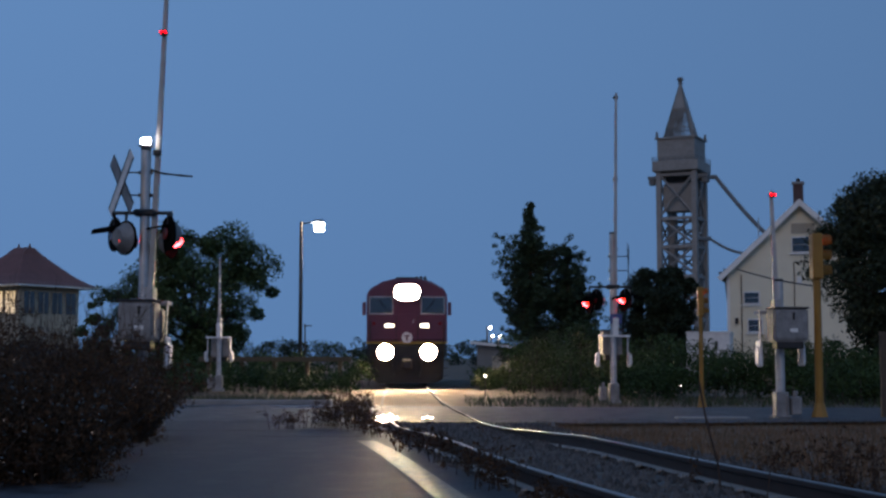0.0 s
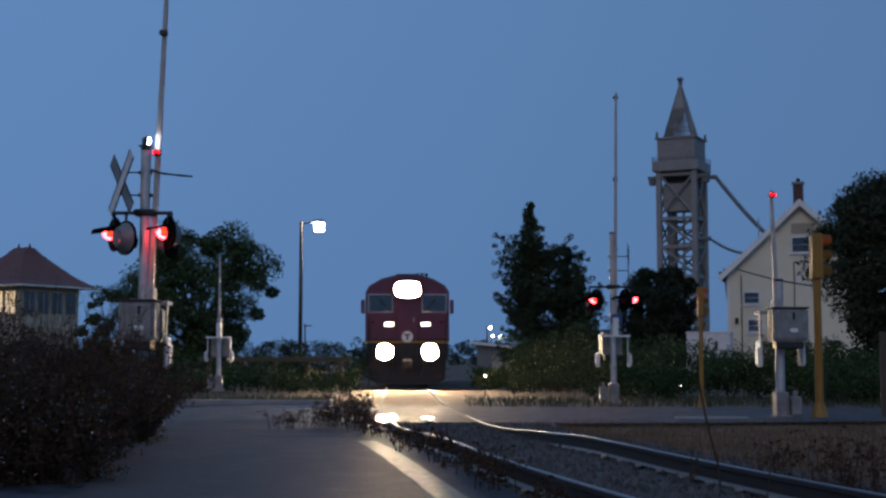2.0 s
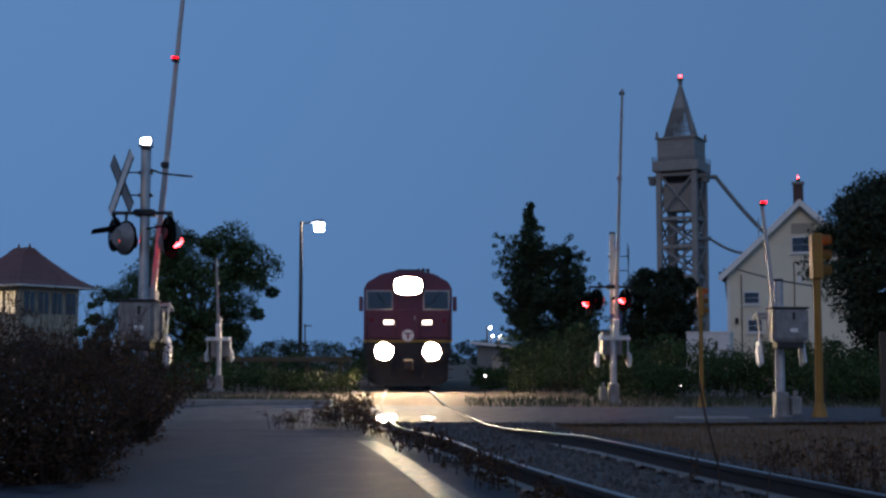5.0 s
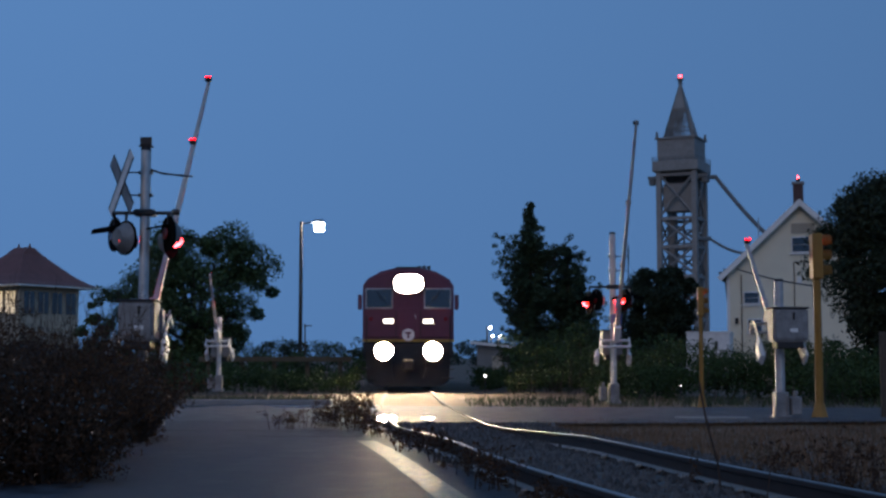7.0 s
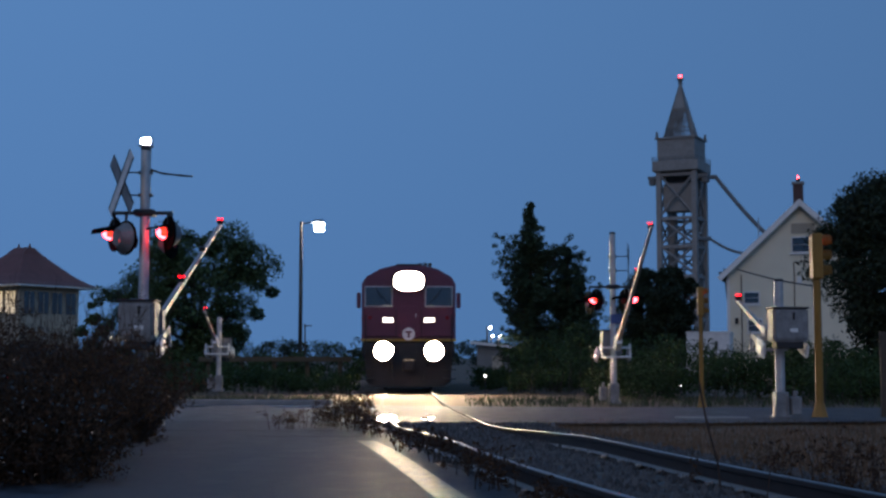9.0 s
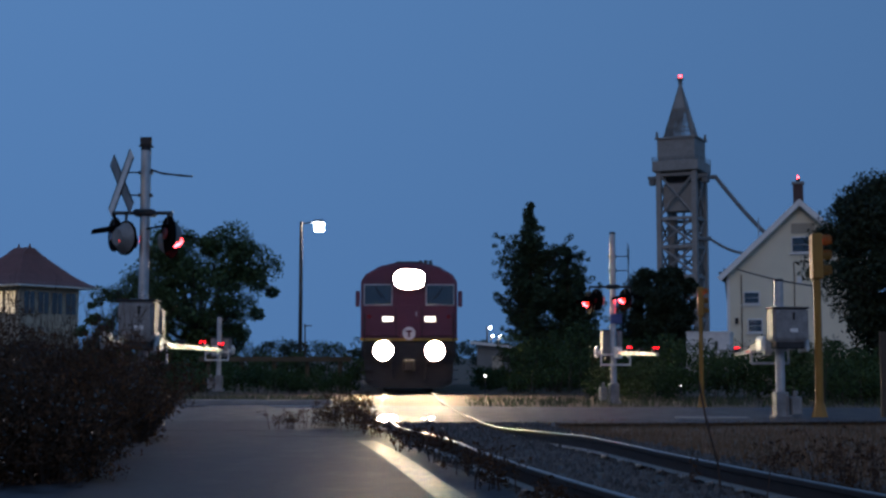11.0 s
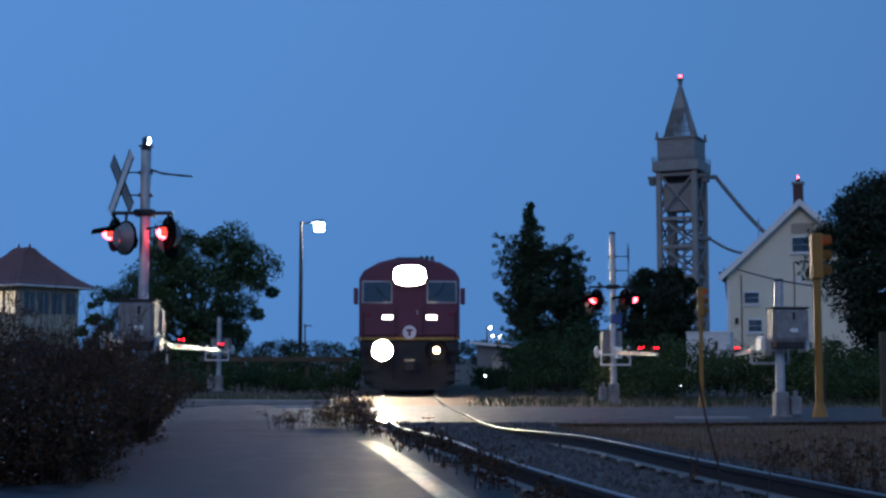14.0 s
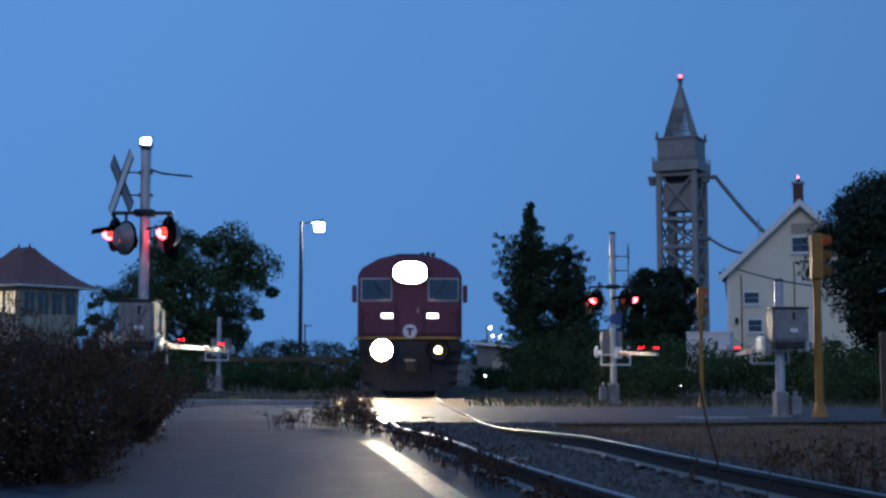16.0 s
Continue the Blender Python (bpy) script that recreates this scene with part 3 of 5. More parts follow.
def gate_arm(gate, length, offset, pz, lamps, reach):
    """The arm lies along +y from its pivot when lowered; forks and counterweights reach behind the mast."""
    bm = bmesh.new()
    bmesh.ops.create_cube(bm, size=1.0, matrix=pose(offset, (0.75 + length) / 2, 0) @ Matrix.Diagonal((0.085, length - 0.75, 0.105, 1)))
    for v in bm.verts:
        if v.co.y > 1:
            v.co.z *= 0.58
            v.co.x = offset + (v.co.x - offset) * 0.6
    arm = part("gate_arm", bm, ARMPAINT, gate, "long tapered white gate arm with red bands")
    k = int((length - 0.9) / 0.8)
    for i in range(k):
        y = 1.1 + i * 0.8
        part("red_band", B(box, 0.094 - 0.036 * y / length, 0.4, 0.075 - 0.035 * y / length, pose(offset, y, 0)), RED_REFL, arm)
    bm = bmesh.new()
    for s in (-1, 1):
        box(bm, 0.02, reach + 0.35, 0.11, pose(s * 0.36, (reach - 0.35) / 2, 0), 0.004)
        box(bm, 0.03, 0.06, 0.36, pose(s * 0.36, reach - 0.02, -0.13), 0.004)
    for dz in (-0.3, -0.05):
        box(bm, 0.74, 0.05, 0.045, pose(0, reach - 0.02, dz), 0.004)
    box(bm, 0.14, 0.85 - reach + 0.05, 0.28, pose(offset, (reach + 0.85) / 2, 0), 0.01)
    part("fork", bm, WHITE if reach < 0.5 else ARMPAINT, arm, "white painted steel fork round the mast")
    for s in (-1, 1):
        bm = bmesh.new()
        box(bm, 0.05, 0.5 if reach > 0.5 else 0.36, 0.3, pose(s * 0.40, -0.14 if reach > 0.5 else -0.18, 0.02), 0.03)
        box(bm, 0.03, 0.34 if reach > 0.5 else 0.26, 0.22, pose(s * 0.44, -0.18, 0.0), 0.02)
        part("counterweight", bm, WHITE, arm, "pale steel counterweight plates")
    blinkers = []
    for y, phase in lamps:
        bm = bmesh.new()
        box(bm, 0.125, 0.085, 0.085, pose(offset, y, 0.072), 0.012)
        part("arm_lamp", bm, BLACK, arm, "small black arm lamp box")
        for k in (-1, 1):
            bm = bmesh.new()
            bmesh.ops.create_uvsphere(bm, u_segments=12, v_segments=8, radius=0.02)
            lens = part("lamp_lens", bm, REDLAMP, arm, "glowing red lens")
            lens.matrix_local = pose(offset + k * 0.037, y, 0.13)
            blinkers.append((lens, pose(offset + k * 0.037, y, 0), phase))
    arm.matrix_local = pose(0, 0, pz)
    arm["pivot_height"] = pz
    return arm, blinkers


def gate(m, label, mast_h, mast_r, length, offset, pz, lamps, boxx, boxy, boxz, heads=(), strobe=False, buck=None, wire=False, boxw=0.6, reach=0.44):
    g = thing("crossing_gate", m, label, "crossing gate", "gates of the level crossing")
    bm = bmesh.new()
    rod(bm, (0, 0, 0), (0, 0, mast_h), mast_r, mast_r, 20)
    for z in (mast_h * 0.55, mast_h * 0.9, mast_h * 0.97):
        rod(bm, (0, 0, z), (0, 0, z + 0.02), mast_r + 0.006, None, 20)
    part("mast", bm, GALV, g, "galvanised steel mast")
    bm = bmesh.new()
    rod(bm, (0, 0, mast_h), (0, 0, mast_h + 0.05), mast_r * 1.12, mast_r * 0.9, 20)
    part("mast_cap", bm, DARK, g)
    bm = bmesh.new()
    box(bm, 0.34, 0.34, 0.08, pose(0, 0, 0.0), 0.01)
    box(bm, 0.25, 0.25, 0.46, pose(0, 0, 0.25), 0.02)
    for k in (-1, 1):
        box(bm, 0.03, 0.34, 0.4, pose(k * 0.1, 0, 0.22), 0.01)
    part("base", bm, GALV_DULL, g, "pale bolted base casting")
    bm = bmesh.new()
    box(bm, 0.2, 0.22, 0.34, pose(0.26, -0.05, 0.22), 0.02)
    rod(bm, (0.26, -0.05, 0.38), (0.26, -0.05, 0.5), 0.04, 0.04, 10)
    part("junction_box", bm, GALV_DULL, g)
    bm = bmesh.new()
    box(bm, boxw, 0.5, 0.62, pose(boxx, boxy, boxz), 0.035, 2)
    body = part("mechanism_box", bm, GALV_DULL, g, "weathered grey metal mechanism box with stains")
    bm = bmesh.new()
    box(bm, boxw + 0.03, 0.53, 0.035, pose(boxx, boxy, boxz + 0.315), 0.01)
    part("lid", bm, DARK, body, "dark lid rim")
    part("door", B(box, boxw - 0.1, 0.02, 0.5, pose(boxx, boxy - 0.255, boxz), 0.006), GALV_DULL, body)
    bm = bmesh.new()
    box(bm, 0.035, 0.03, 0.13, pose(boxx + 0.05, boxy - 0.275, boxz + 0.16), 0.008)
    box(bm, 0.06, 0.03, 0.03, pose(boxx + 0.05, boxy - 0.275, boxz + 0.21), 0.008)
    part("latch", bm, BLACK, body, "black latch with rust streak")
    part("label_plate", B(box, 0.14, 0.004, 0.07, pose(boxx + 0.05, boxy - 0.27, boxz - 0.1)), WHITE, body, "small pale plate with illegible text")
    bm = bmesh.new()
    box(bm, boxw * 0.75, 0.4, 0.14, pose(boxx, boxy, boxz - 0.37), 0.02)
    part("motor_bracket", bm, DARK, g)
    arm, blinkers = gate_arm(g, length, offset, pz, lamps, reach)
    lamps_out = []
    if heads:
        hz = heads[0][2]
        bm = bmesh.new()
        xs = [h[0] for h in heads]
        rod(bm, (min(xs) - 0.02, 0, hz + 0.33), (max(xs) + 0.02, 0, hz + 0.33), 0.028, None, 10)
        box(bm, 0.34, 0.22, 0.11, pose(0, 0, hz + 0.33), 0.03)
        for h in heads:
            rod(bm, (h[0], 0, hz + 0.33), (h[0], h[1], hz + 0.26), 0.022, None, 8)
            rod(bm, (h[0], h[1], hz + 0.1), (h[0], h[1], hz + 0.33), 0.022, None, 8)
        part("crossarm", bm, DARK, g, "dark crossarm carrying the flashing lights")
        for x, y, z, az, phase in heads:
            lamps_out.append((*flasher(g, x, y, z, az, -0.4 if az < 55 else 0.27 if az in (102, 235) else 0.12), phase))
    if buck:
        bx, by, bz, baz = buck
        mm = pose(bx, by, bz, 0, 0, -baz)
        for a in (-45, 45):
            bm = bmesh.new()
            box(bm, 0.23, 0.006, 1.22, mm @ pose(0, 0.006 * (-1 if a > 0 else 1), 0, 0, a, 0))
            blade = part("crossbuck_blade", bm, WHITE if a > 0 else GALV_DULL, g, "white crossbuck blade with worn edge" if a > 0 else "dull grey crossbuck blade")
            for s in (-1, 1):
                part("edge_strip", B(box, 0.03, 0.012, 1.2, mm @ pose(0, 0, 0, 0, a, 0) @ pose(s * 0.1, 0.006 * (-1 if a > 0 else 1), 0)), BLACK, blade)
        for dz in (-0.18, 0.18):
            bm = bmesh.new()
            rod(bm, (0, 0, bz + dz), (bx, by, bz + dz), 0.012, None, 6)
            box(bm, mast_r * 2 + 0.06, 0.08, 0.05, pose(0, 0, bz + dz))
            part("crossbuck_bracket", bm, DARK, g)
    st = None
    if strobe:
        bm = bmesh.new()
        rod(bm, (0, 0, mast_h + 0.04), (0, 0, mast_h + 0.07), 0.05, None, 12)
        box(bm, 0.2, 0.16, 0.02, pose(0, 0, mast_h + 0.07))
        s = part("strobe_mount", bm, DARK, g)
        bm = bmesh.new()
        box(bm, 0.15, 0.04, 0.10, pose(0, -0.03, 0), 0.02)
        for f in bm.faces:
            f.material_index = 0
        n0 = len(bm.faces)
        box(bm, 0.18, 0.05, 0.125, pose(0, 0.018, 0), 0.01)
        bm.faces.ensure_lookup_table()
        for f in bm.faces[n0:]:
            f.material_index = 1
        st = new("strobe_unit", data_of("strobe_unit", bm, STROBE, DARK))
        st.parent = s
        st["label"] = "turning white strobe with one lit face"
        st.matrix_local = pose(0, 0, mast_h + 0.15)
    if wire:
        bm = bmesh.new()
        p = [(0.08, 0, mast_h - 0.3), (0.25, 0, mast_h - 0.36), (0.5, 0, mast_h - 0.39), (0.74, 0, mast_h - 0.41)]
        for a, b in zip(p, p[1:]):
            rod(bm, a, b, 0.018, 0.014, 6)
        part("conduit", bm, DARK, g, "bent dark conduit stub")
    return g, arm, lamps_out, st, mast_h, blinkers


GATE_L = gate(pose(-4.685, 20.7, 0), "galvanised crossing gate with flashers, crossbuck and white strobe", 4.37, 0.078, 6.98, 0.085, 1.34, ((3.0, 1), (4.94, 0), (6.88, -1)),
              0.02, -0.33, 1.67, ((-0.5, 0.1, 3.05, 236, 1), (-0.28, -0.06, 2.98, 40, 0), (0.41, -0.2, 3.04, 235, 1), (0.4, 0.1, 2.94, 102, 0)), True, (-0.37, -0.05, 3.84, 55), True, boxw=0.55, reach=0.66)
part("relay_box", B(box, 0.24, 0.3, 0.52, pose(0.2, 0.02, 1.62), 0.03, 2), GALV_DULL, GATE_L[0], "small grey relay box behind the mechanism")
GATE_FR = gate(pose(4.3, 33.5, 0, 0, 0, 180), "galvanised crossing gate with flashers seen beyond the road", 4.25, 0.075, 6.6, -0.04, 1.25, ((2.62, 0), (4.4, 1), (6.5, -1)),
               0.0, -0.42, 1.5, ((0.42, 0.06, 2.58, 62, 1), (0.58, -0.14, 2.5, 72, 0), (-0.3, 0.06, 2.58, 62, 0), (-0.46, -0.12, 2.6, 266, 1)), False, (-0.4, 0.0, 3.5, 100), False, 0.5)
part("blue_sign", B(box, 0.3, 0.02, 0.24, pose(-0.06, 0.09, 2.1)), BLUESIGN, GATE_FR[0], "small blue sign with illegible text")
GATE_NR = gate(pose(6.34, 25, 0), "short pavement gate with stained grey mechanism box", 2.55, 0.085, 2.95, -0.03, 1.34, ((2.86, -1),),
               0.07, -0.33, 1.72, boxw=0.66, reach=0.66)
GATE_FL = gate(pose(-7.08, 42, 0.1, 0, 0, 180), "short pavement gate with small grey box beyond the road", 2.3, 0.075, 2.95, 0.0, 1.25, ((2.88, -1),),
               0.0, -0.4, 1.35)


# ---- traffic signals ----
def traffic_signal(m, h, head_h, label, k=1.0):
    s = thing("traffic_signal", m, label, "traffic signal", "yellow pedestal signals")
    part("pole", B(rod, (0, 0, 0.25), (0, 0, h - head_h), 0.075 * k, 0.07 * k, 16), YELLOW, s)
    part("base", B(rod, (0, 0, -0.02), (0, 0, 0.27), 0.17 * k, 0.09 * k, 8), YELLOW, s, "flared yellow base")
    head = part("signal_head", B(box, 0.2 * k, 0.28 * k, head_h, pose(-0.0, 0, h - head_h / 2), 0.02), YELLOW, s, "yellow signal head seen from its side")
    for i in range(3):
        z = h - head_h * (i + 0.5) / 3
        bm = bmesh.new()
        n = 14
        for q in range(n):
            a0, a1 = math.pi * (-0.15 + 1.3 * q / n), math.pi * (-0.15 + 1.3 * (q + 1) / n)
            v = [bm.verts.new((xx, r * math.cos(a), z + r * math.sin(a))) for xx, r in ((0.10 * k, 0.13 * k), (0.26 * k, 0.125 * k)) for a in (a0, a1)]
            bm.faces.new((v[0], v[1], v[3], v[2]))
        bmesh.ops.solidify(bm, geom=bm.faces[:], thickness=0.006)
        part("visor", bm, YELLOW, head)
        bm = B(rod, (0.10 * k, 0, z), (0.115 * k, 0, z), 0.1 * k, 0.09 * k, 16)
        part("lens", bm, REDSIGNAL if i == 0 else BLACK, head, "lit red lens" if i == 0 else "dark lens")
    return s


traffic_signal(pose(7.04, 24.9, 0), 3.45, 0.86, "yellow pedestal traffic signal beside the crossing")
traffic_signal(pose(5.95, 30.6, 0), 2.75, 0.68, "slim yellow pedestal traffic signal across the road", 0.66)


# ---- locomotive ----
def make_loco():
    L = thing("locomotive", pose(0, 0, 0), "purple diesel locomotive with yellow stripe and blazing headlights", "locomotive")
    W = 1.56
    shell = [(-W, 1.72), (W, 1.72), (W, 3.55), (1.42, 3.78), (0.95, 4.05), (0.5, 4.16), (-0.5, 4.16), (-0.95, 4.05), (-1.42, 3.78), (-W, 3.55)]
    bm = B(prism, shell, 19.6, pose(0, 10.15, 0))
    bmesh.ops.bevel(bm, geom=[e for e in bm.edges if abs(e.verts[0].co.y - e.verts[1].co.y) < 0.01 and e.verts[0].co.y < 1], offset=0.09, segments=3, affect="EDGES")
    body = part("body", bm, PURPLE, L, "dark purple car body")
    for s in (-1, 1):
        x = s * 1.0
        part("windshield_frame", B(box, 0.94, 0.05, 0.70, pose(x, 0.34, 3.12), 0.02), GALV, body, "pale windshield surround")
        part("windshield", B(box, 0.86, 0.05, 0.62, pose(x, 0.325, 3.12), 0.015), GLASS, body, "dark windshield glass")
        part("mirror", B(box, 0.14, 0.2, 0.52, pose(s * 1.66, 0.55, 3.0), 0.03), PURPLE, L)
        b = part("number_board", B(box, 0.42, 0.06, 0.22, pose(s * 0.68, 0.33, 2.34), 0.01), LDARK, body)
        part("lit_panel", B(box, 0.33, 0.03, 0.14, pose(s * 0.68, 0.30, 2.34)), BOARD, b, "lit white number panel")
        for k in range(4):
            part("numeral_bar", B(box, 0.04, 0.01, 0.10, pose(s * 0.68 - 0.11 + 0.075 * k, 0.283, 2.34)), LDARK, b)
        bm = bmesh.new()
        rod(bm, (s * 1.42, 0.2, 1.2), (s * 1.42, 0.2, 2.5), 0.02, None, 8)
        rod(bm, (s * 1.42, 0.2, 2.5), (s * 1.42, 0.36, 2.5), 0.02, None, 8)
        part("grab_rail", bm, LDARK, L)
        for k in range(4):
            part("step", B(box, 0.42, 0.26, 0.03, pose(s * 1.36, 0.25 + 0.05 * k, 0.4 + 0.3 * k)), LDARK, L)
        bm = bmesh.new()
        rings = [[bm.verts.new((s * 0.83 + r * math.cos(6.2832 * k / 28), y, 1.32 + r * math.sin(6.2832 * k / 28))) for k in range(28)]
                 for r, y in ((0.302, 0.42), (0.302, -0.20), (0.325, -0.20), (0.325, 0.5))]
        for a, b in zip(rings, rings[1:]):
            for k in range(28):
                bm.faces.new((a[k], a[(k + 1) % 28], b[(k + 1) % 28], b[k]))
        bm.faces.new(rings[0])
        h = part("ditch_light", bm, FLATBLACK, L, "deep round ditch light housing")
        # beam disc made larger than a real lamp, to take in some glare
        bm = bmesh.new()
        rod(bm, (0, -0.03, 0), (0, 0.03, 0), 0.3, 0.3, 28)
        rod(bm, (0, 0.031, 0), (0, 0.05, 0), 0.11, 0.09, 24)
        for f in bm.faces:
            f.material_index = 0 if f.calc_center_median().y < -0.029 else 2 if f.calc_center_median().y > 0.032 else 1
        lens = new("beam_unit", data_of("beam_unit", bm, DITCH, LDARK, DITCH_DIM))
        lens.parent = h
        lens["label"] = "turning beam unit with a bright and a dim face"
        lens.matrix_local = pose(s * 0.83, 0.08, 1.32)
        DITCHES.append((lens, pose(s * 0.83, 0.08, 1.32)))
    bm = bmesh.new()
    box(bm, 1.14, 0.3, 0.66, pose(0, 0.28, 3.62), 0.12, 3)
    hl = part("headlight_box", bm, LDARK, L, "headlight housing above the windshields")
    # one glowing oval for both headlamps, oversized to stand for their glare
    oval = []
    for k in range(40):
        c, q = math.cos(6.2832 * k / 40), math.sin(6.2832 * k / 40)
        oval.append((0.48 * math.copysign(abs(c) ** 0.7, c), 0.30 * math.copysign(abs(q) ** 0.7, q)))
    bm = B(prism, oval, 0.05, pose(0, 0.095, 3.62))
    for f in bm.faces:
        f.material_index = 0 if f.calc_center_median().y < 0.0705 else 1
    lamp = new("headlight", data_of("headlight", bm, HEADLIGHT, LDARK))
    lamp.parent = hl
    lamp["label"] = "blazing warm headlight, one lens enlarged to take in its glare"
    bm = bmesh.new()
    rod(bm, (0, 0.31, 1.88), (0, 0.345, 1.88), 0.21, None, 32)
    emblem = part("emblem", bm, LOGO, body, "round pale emblem")
    bm = bmesh.new()
    box(bm, 0.22, 0.02, 0.06, pose(0, 0.305, 1.95))
    box(bm, 0.07, 0.02, 0.2, pose(0, 0.302, 1.86))
    part("emblem_mark", bm, PURPLE, emblem)
    door = part("nose_door", B(box, 0.62, 0.02, 1.05, pose(0, 0.342, 2.28), 0.03), PURPLE, body)
    part("door_handle", B(box, 0.03, 0.04, 0.14, pose(0.24, 0.325, 2.5)), GALV, door)
    for s in (-1, 1):
        bm = bmesh.new()
        rod(bm, (s * 0.62, 0.27, 2.82), (s * 1.0, 0.26, 3.25), 0.012, None, 6)
        rod(bm, (s * 0.9, 0.255, 3.02), (s * 1.1, 0.255, 3.42), 0.012, None, 6)
        part("wiper", bm, BLACK, body)
        bm = bmesh.new()
        rod(bm, (s * 0.42, 0.30, 1.75), (s * 0.42, 0.24, 1.78), 0.014, None, 6)
        rod(bm, (s * 0.42, 0.24, 1.78), (s * 0.42, 0.24, 2.7), 0.014, None, 6)
        rod(bm, (s * 0.42, 0.24, 2.7), (s * 0.42, 0.32, 2.72), 0.014, None, 6)
        part("nose_handrail", bm, LDARK, L)
        part("side_window", B(box, 0.04, 0.8, 0.6, pose(s * 1.555, 1.3, 3.1), 0.01), GLASS, body)
        part("marker_light", B(rod, (s * 1.28, 0.31, 2.42), (s * 1.28, 0.35, 2.42), 0.07, None, 14), REDDIM, body, "small unlit marker light")
    bm = bmesh.new()
    box(bm, 0.9, 1.4, 0.18, pose(0, 2.4, 4.22), 0.05)
    part("roof_hatch", bm, LDARK, body)
    bm = bmesh.new()
    for k in (-0.16, 0, 0.16):
        rod(bm, (0.55 + k, 1.2, 4.2), (0.55 + k, 0.75 + abs(k), 4.22), 0.03, 0.07, 10)
    box(bm, 0.5, 0.1, 0.06, pose(0.55, 1.2, 4.14))
    part("horn", bm, DARK, body)
    bm = bmesh.new()
    box(bm, 3.14, 19.5, 0.07, pose(0, 10.1, 1.685))
    part("stripe", bm, LYELLOW, L, "narrow yellow stripe")
    bm = bmesh.new()
    box(bm, 3.08, 19.3, 0.55, pose(0, 10.1, 1.37), 0.05)
    part("frame", bm, LDARK, L, "dark underframe")
    bm = B(prism, [(-1.45, 1.15), (1.45, 1.15), (1.4, 0.3), (1.1, 0.12), (-1.1, 0.12), (-1.4, 0.3)], 0.12, pose(0, 0.42, 0))
    part("pilot", bm, LDARK, L, "dark snow pilot")
    bm = bmesh.new()
    box(bm, 0.3, 0.6, 0.3, pose(0, 0.1, 0.85), 0.05)
    box(bm, 0.4, 0.2, 0.4, pose(0, -0.2, 0.85), 0.06)
    part("coupler", bm, DARK, L)
    for s in (-0.6, 0.6):
        bm = bmesh.new()
        pts = [(s, 0.3, 1.0), (s * 0.95, 0.08, 0.72), (s * 0.85, 0.05, 0.5), (s * 0.8, 0.0, 0.4)]
        for a, b in zip(pts, pts[1:]):
            rod(bm, a, b, 0.03, None, 8)
        part("air_hose", bm, BLACK, L)
    me = None
    for y in (2.2, 4.9, 14.4, 17.1):
        bm = bmesh.new()
        for s in (-1, 1):
            rod(bm, (s * 0.70, 0, 0), (s * 0.83, 0, 0), 0.5, 0.5, 28)
        rod(bm, (-0.7, 0, 0), (0.7, 0, 0), 0.09, None, 12)
        me = me or data_of("wheelset", bm, DARK)
        w = new("wheelset", me)
        w.parent = L
        w.matrix_local = pose(0, y, 0.5)
        WHEELS.append((w, y))
    for y in (3.55, 15.75):
        bm = bmesh.new()
        for s in (-1, 1):
            box(bm, 0.16, 3.6, 0.35, pose(s * 0.98, y, 0.62), 0.04)
        part("bogie_frame", bm, LDARK, L)
    return L


DITCHES, WHEELS, BEACONS = [], [], []
LOCO = make_loco()


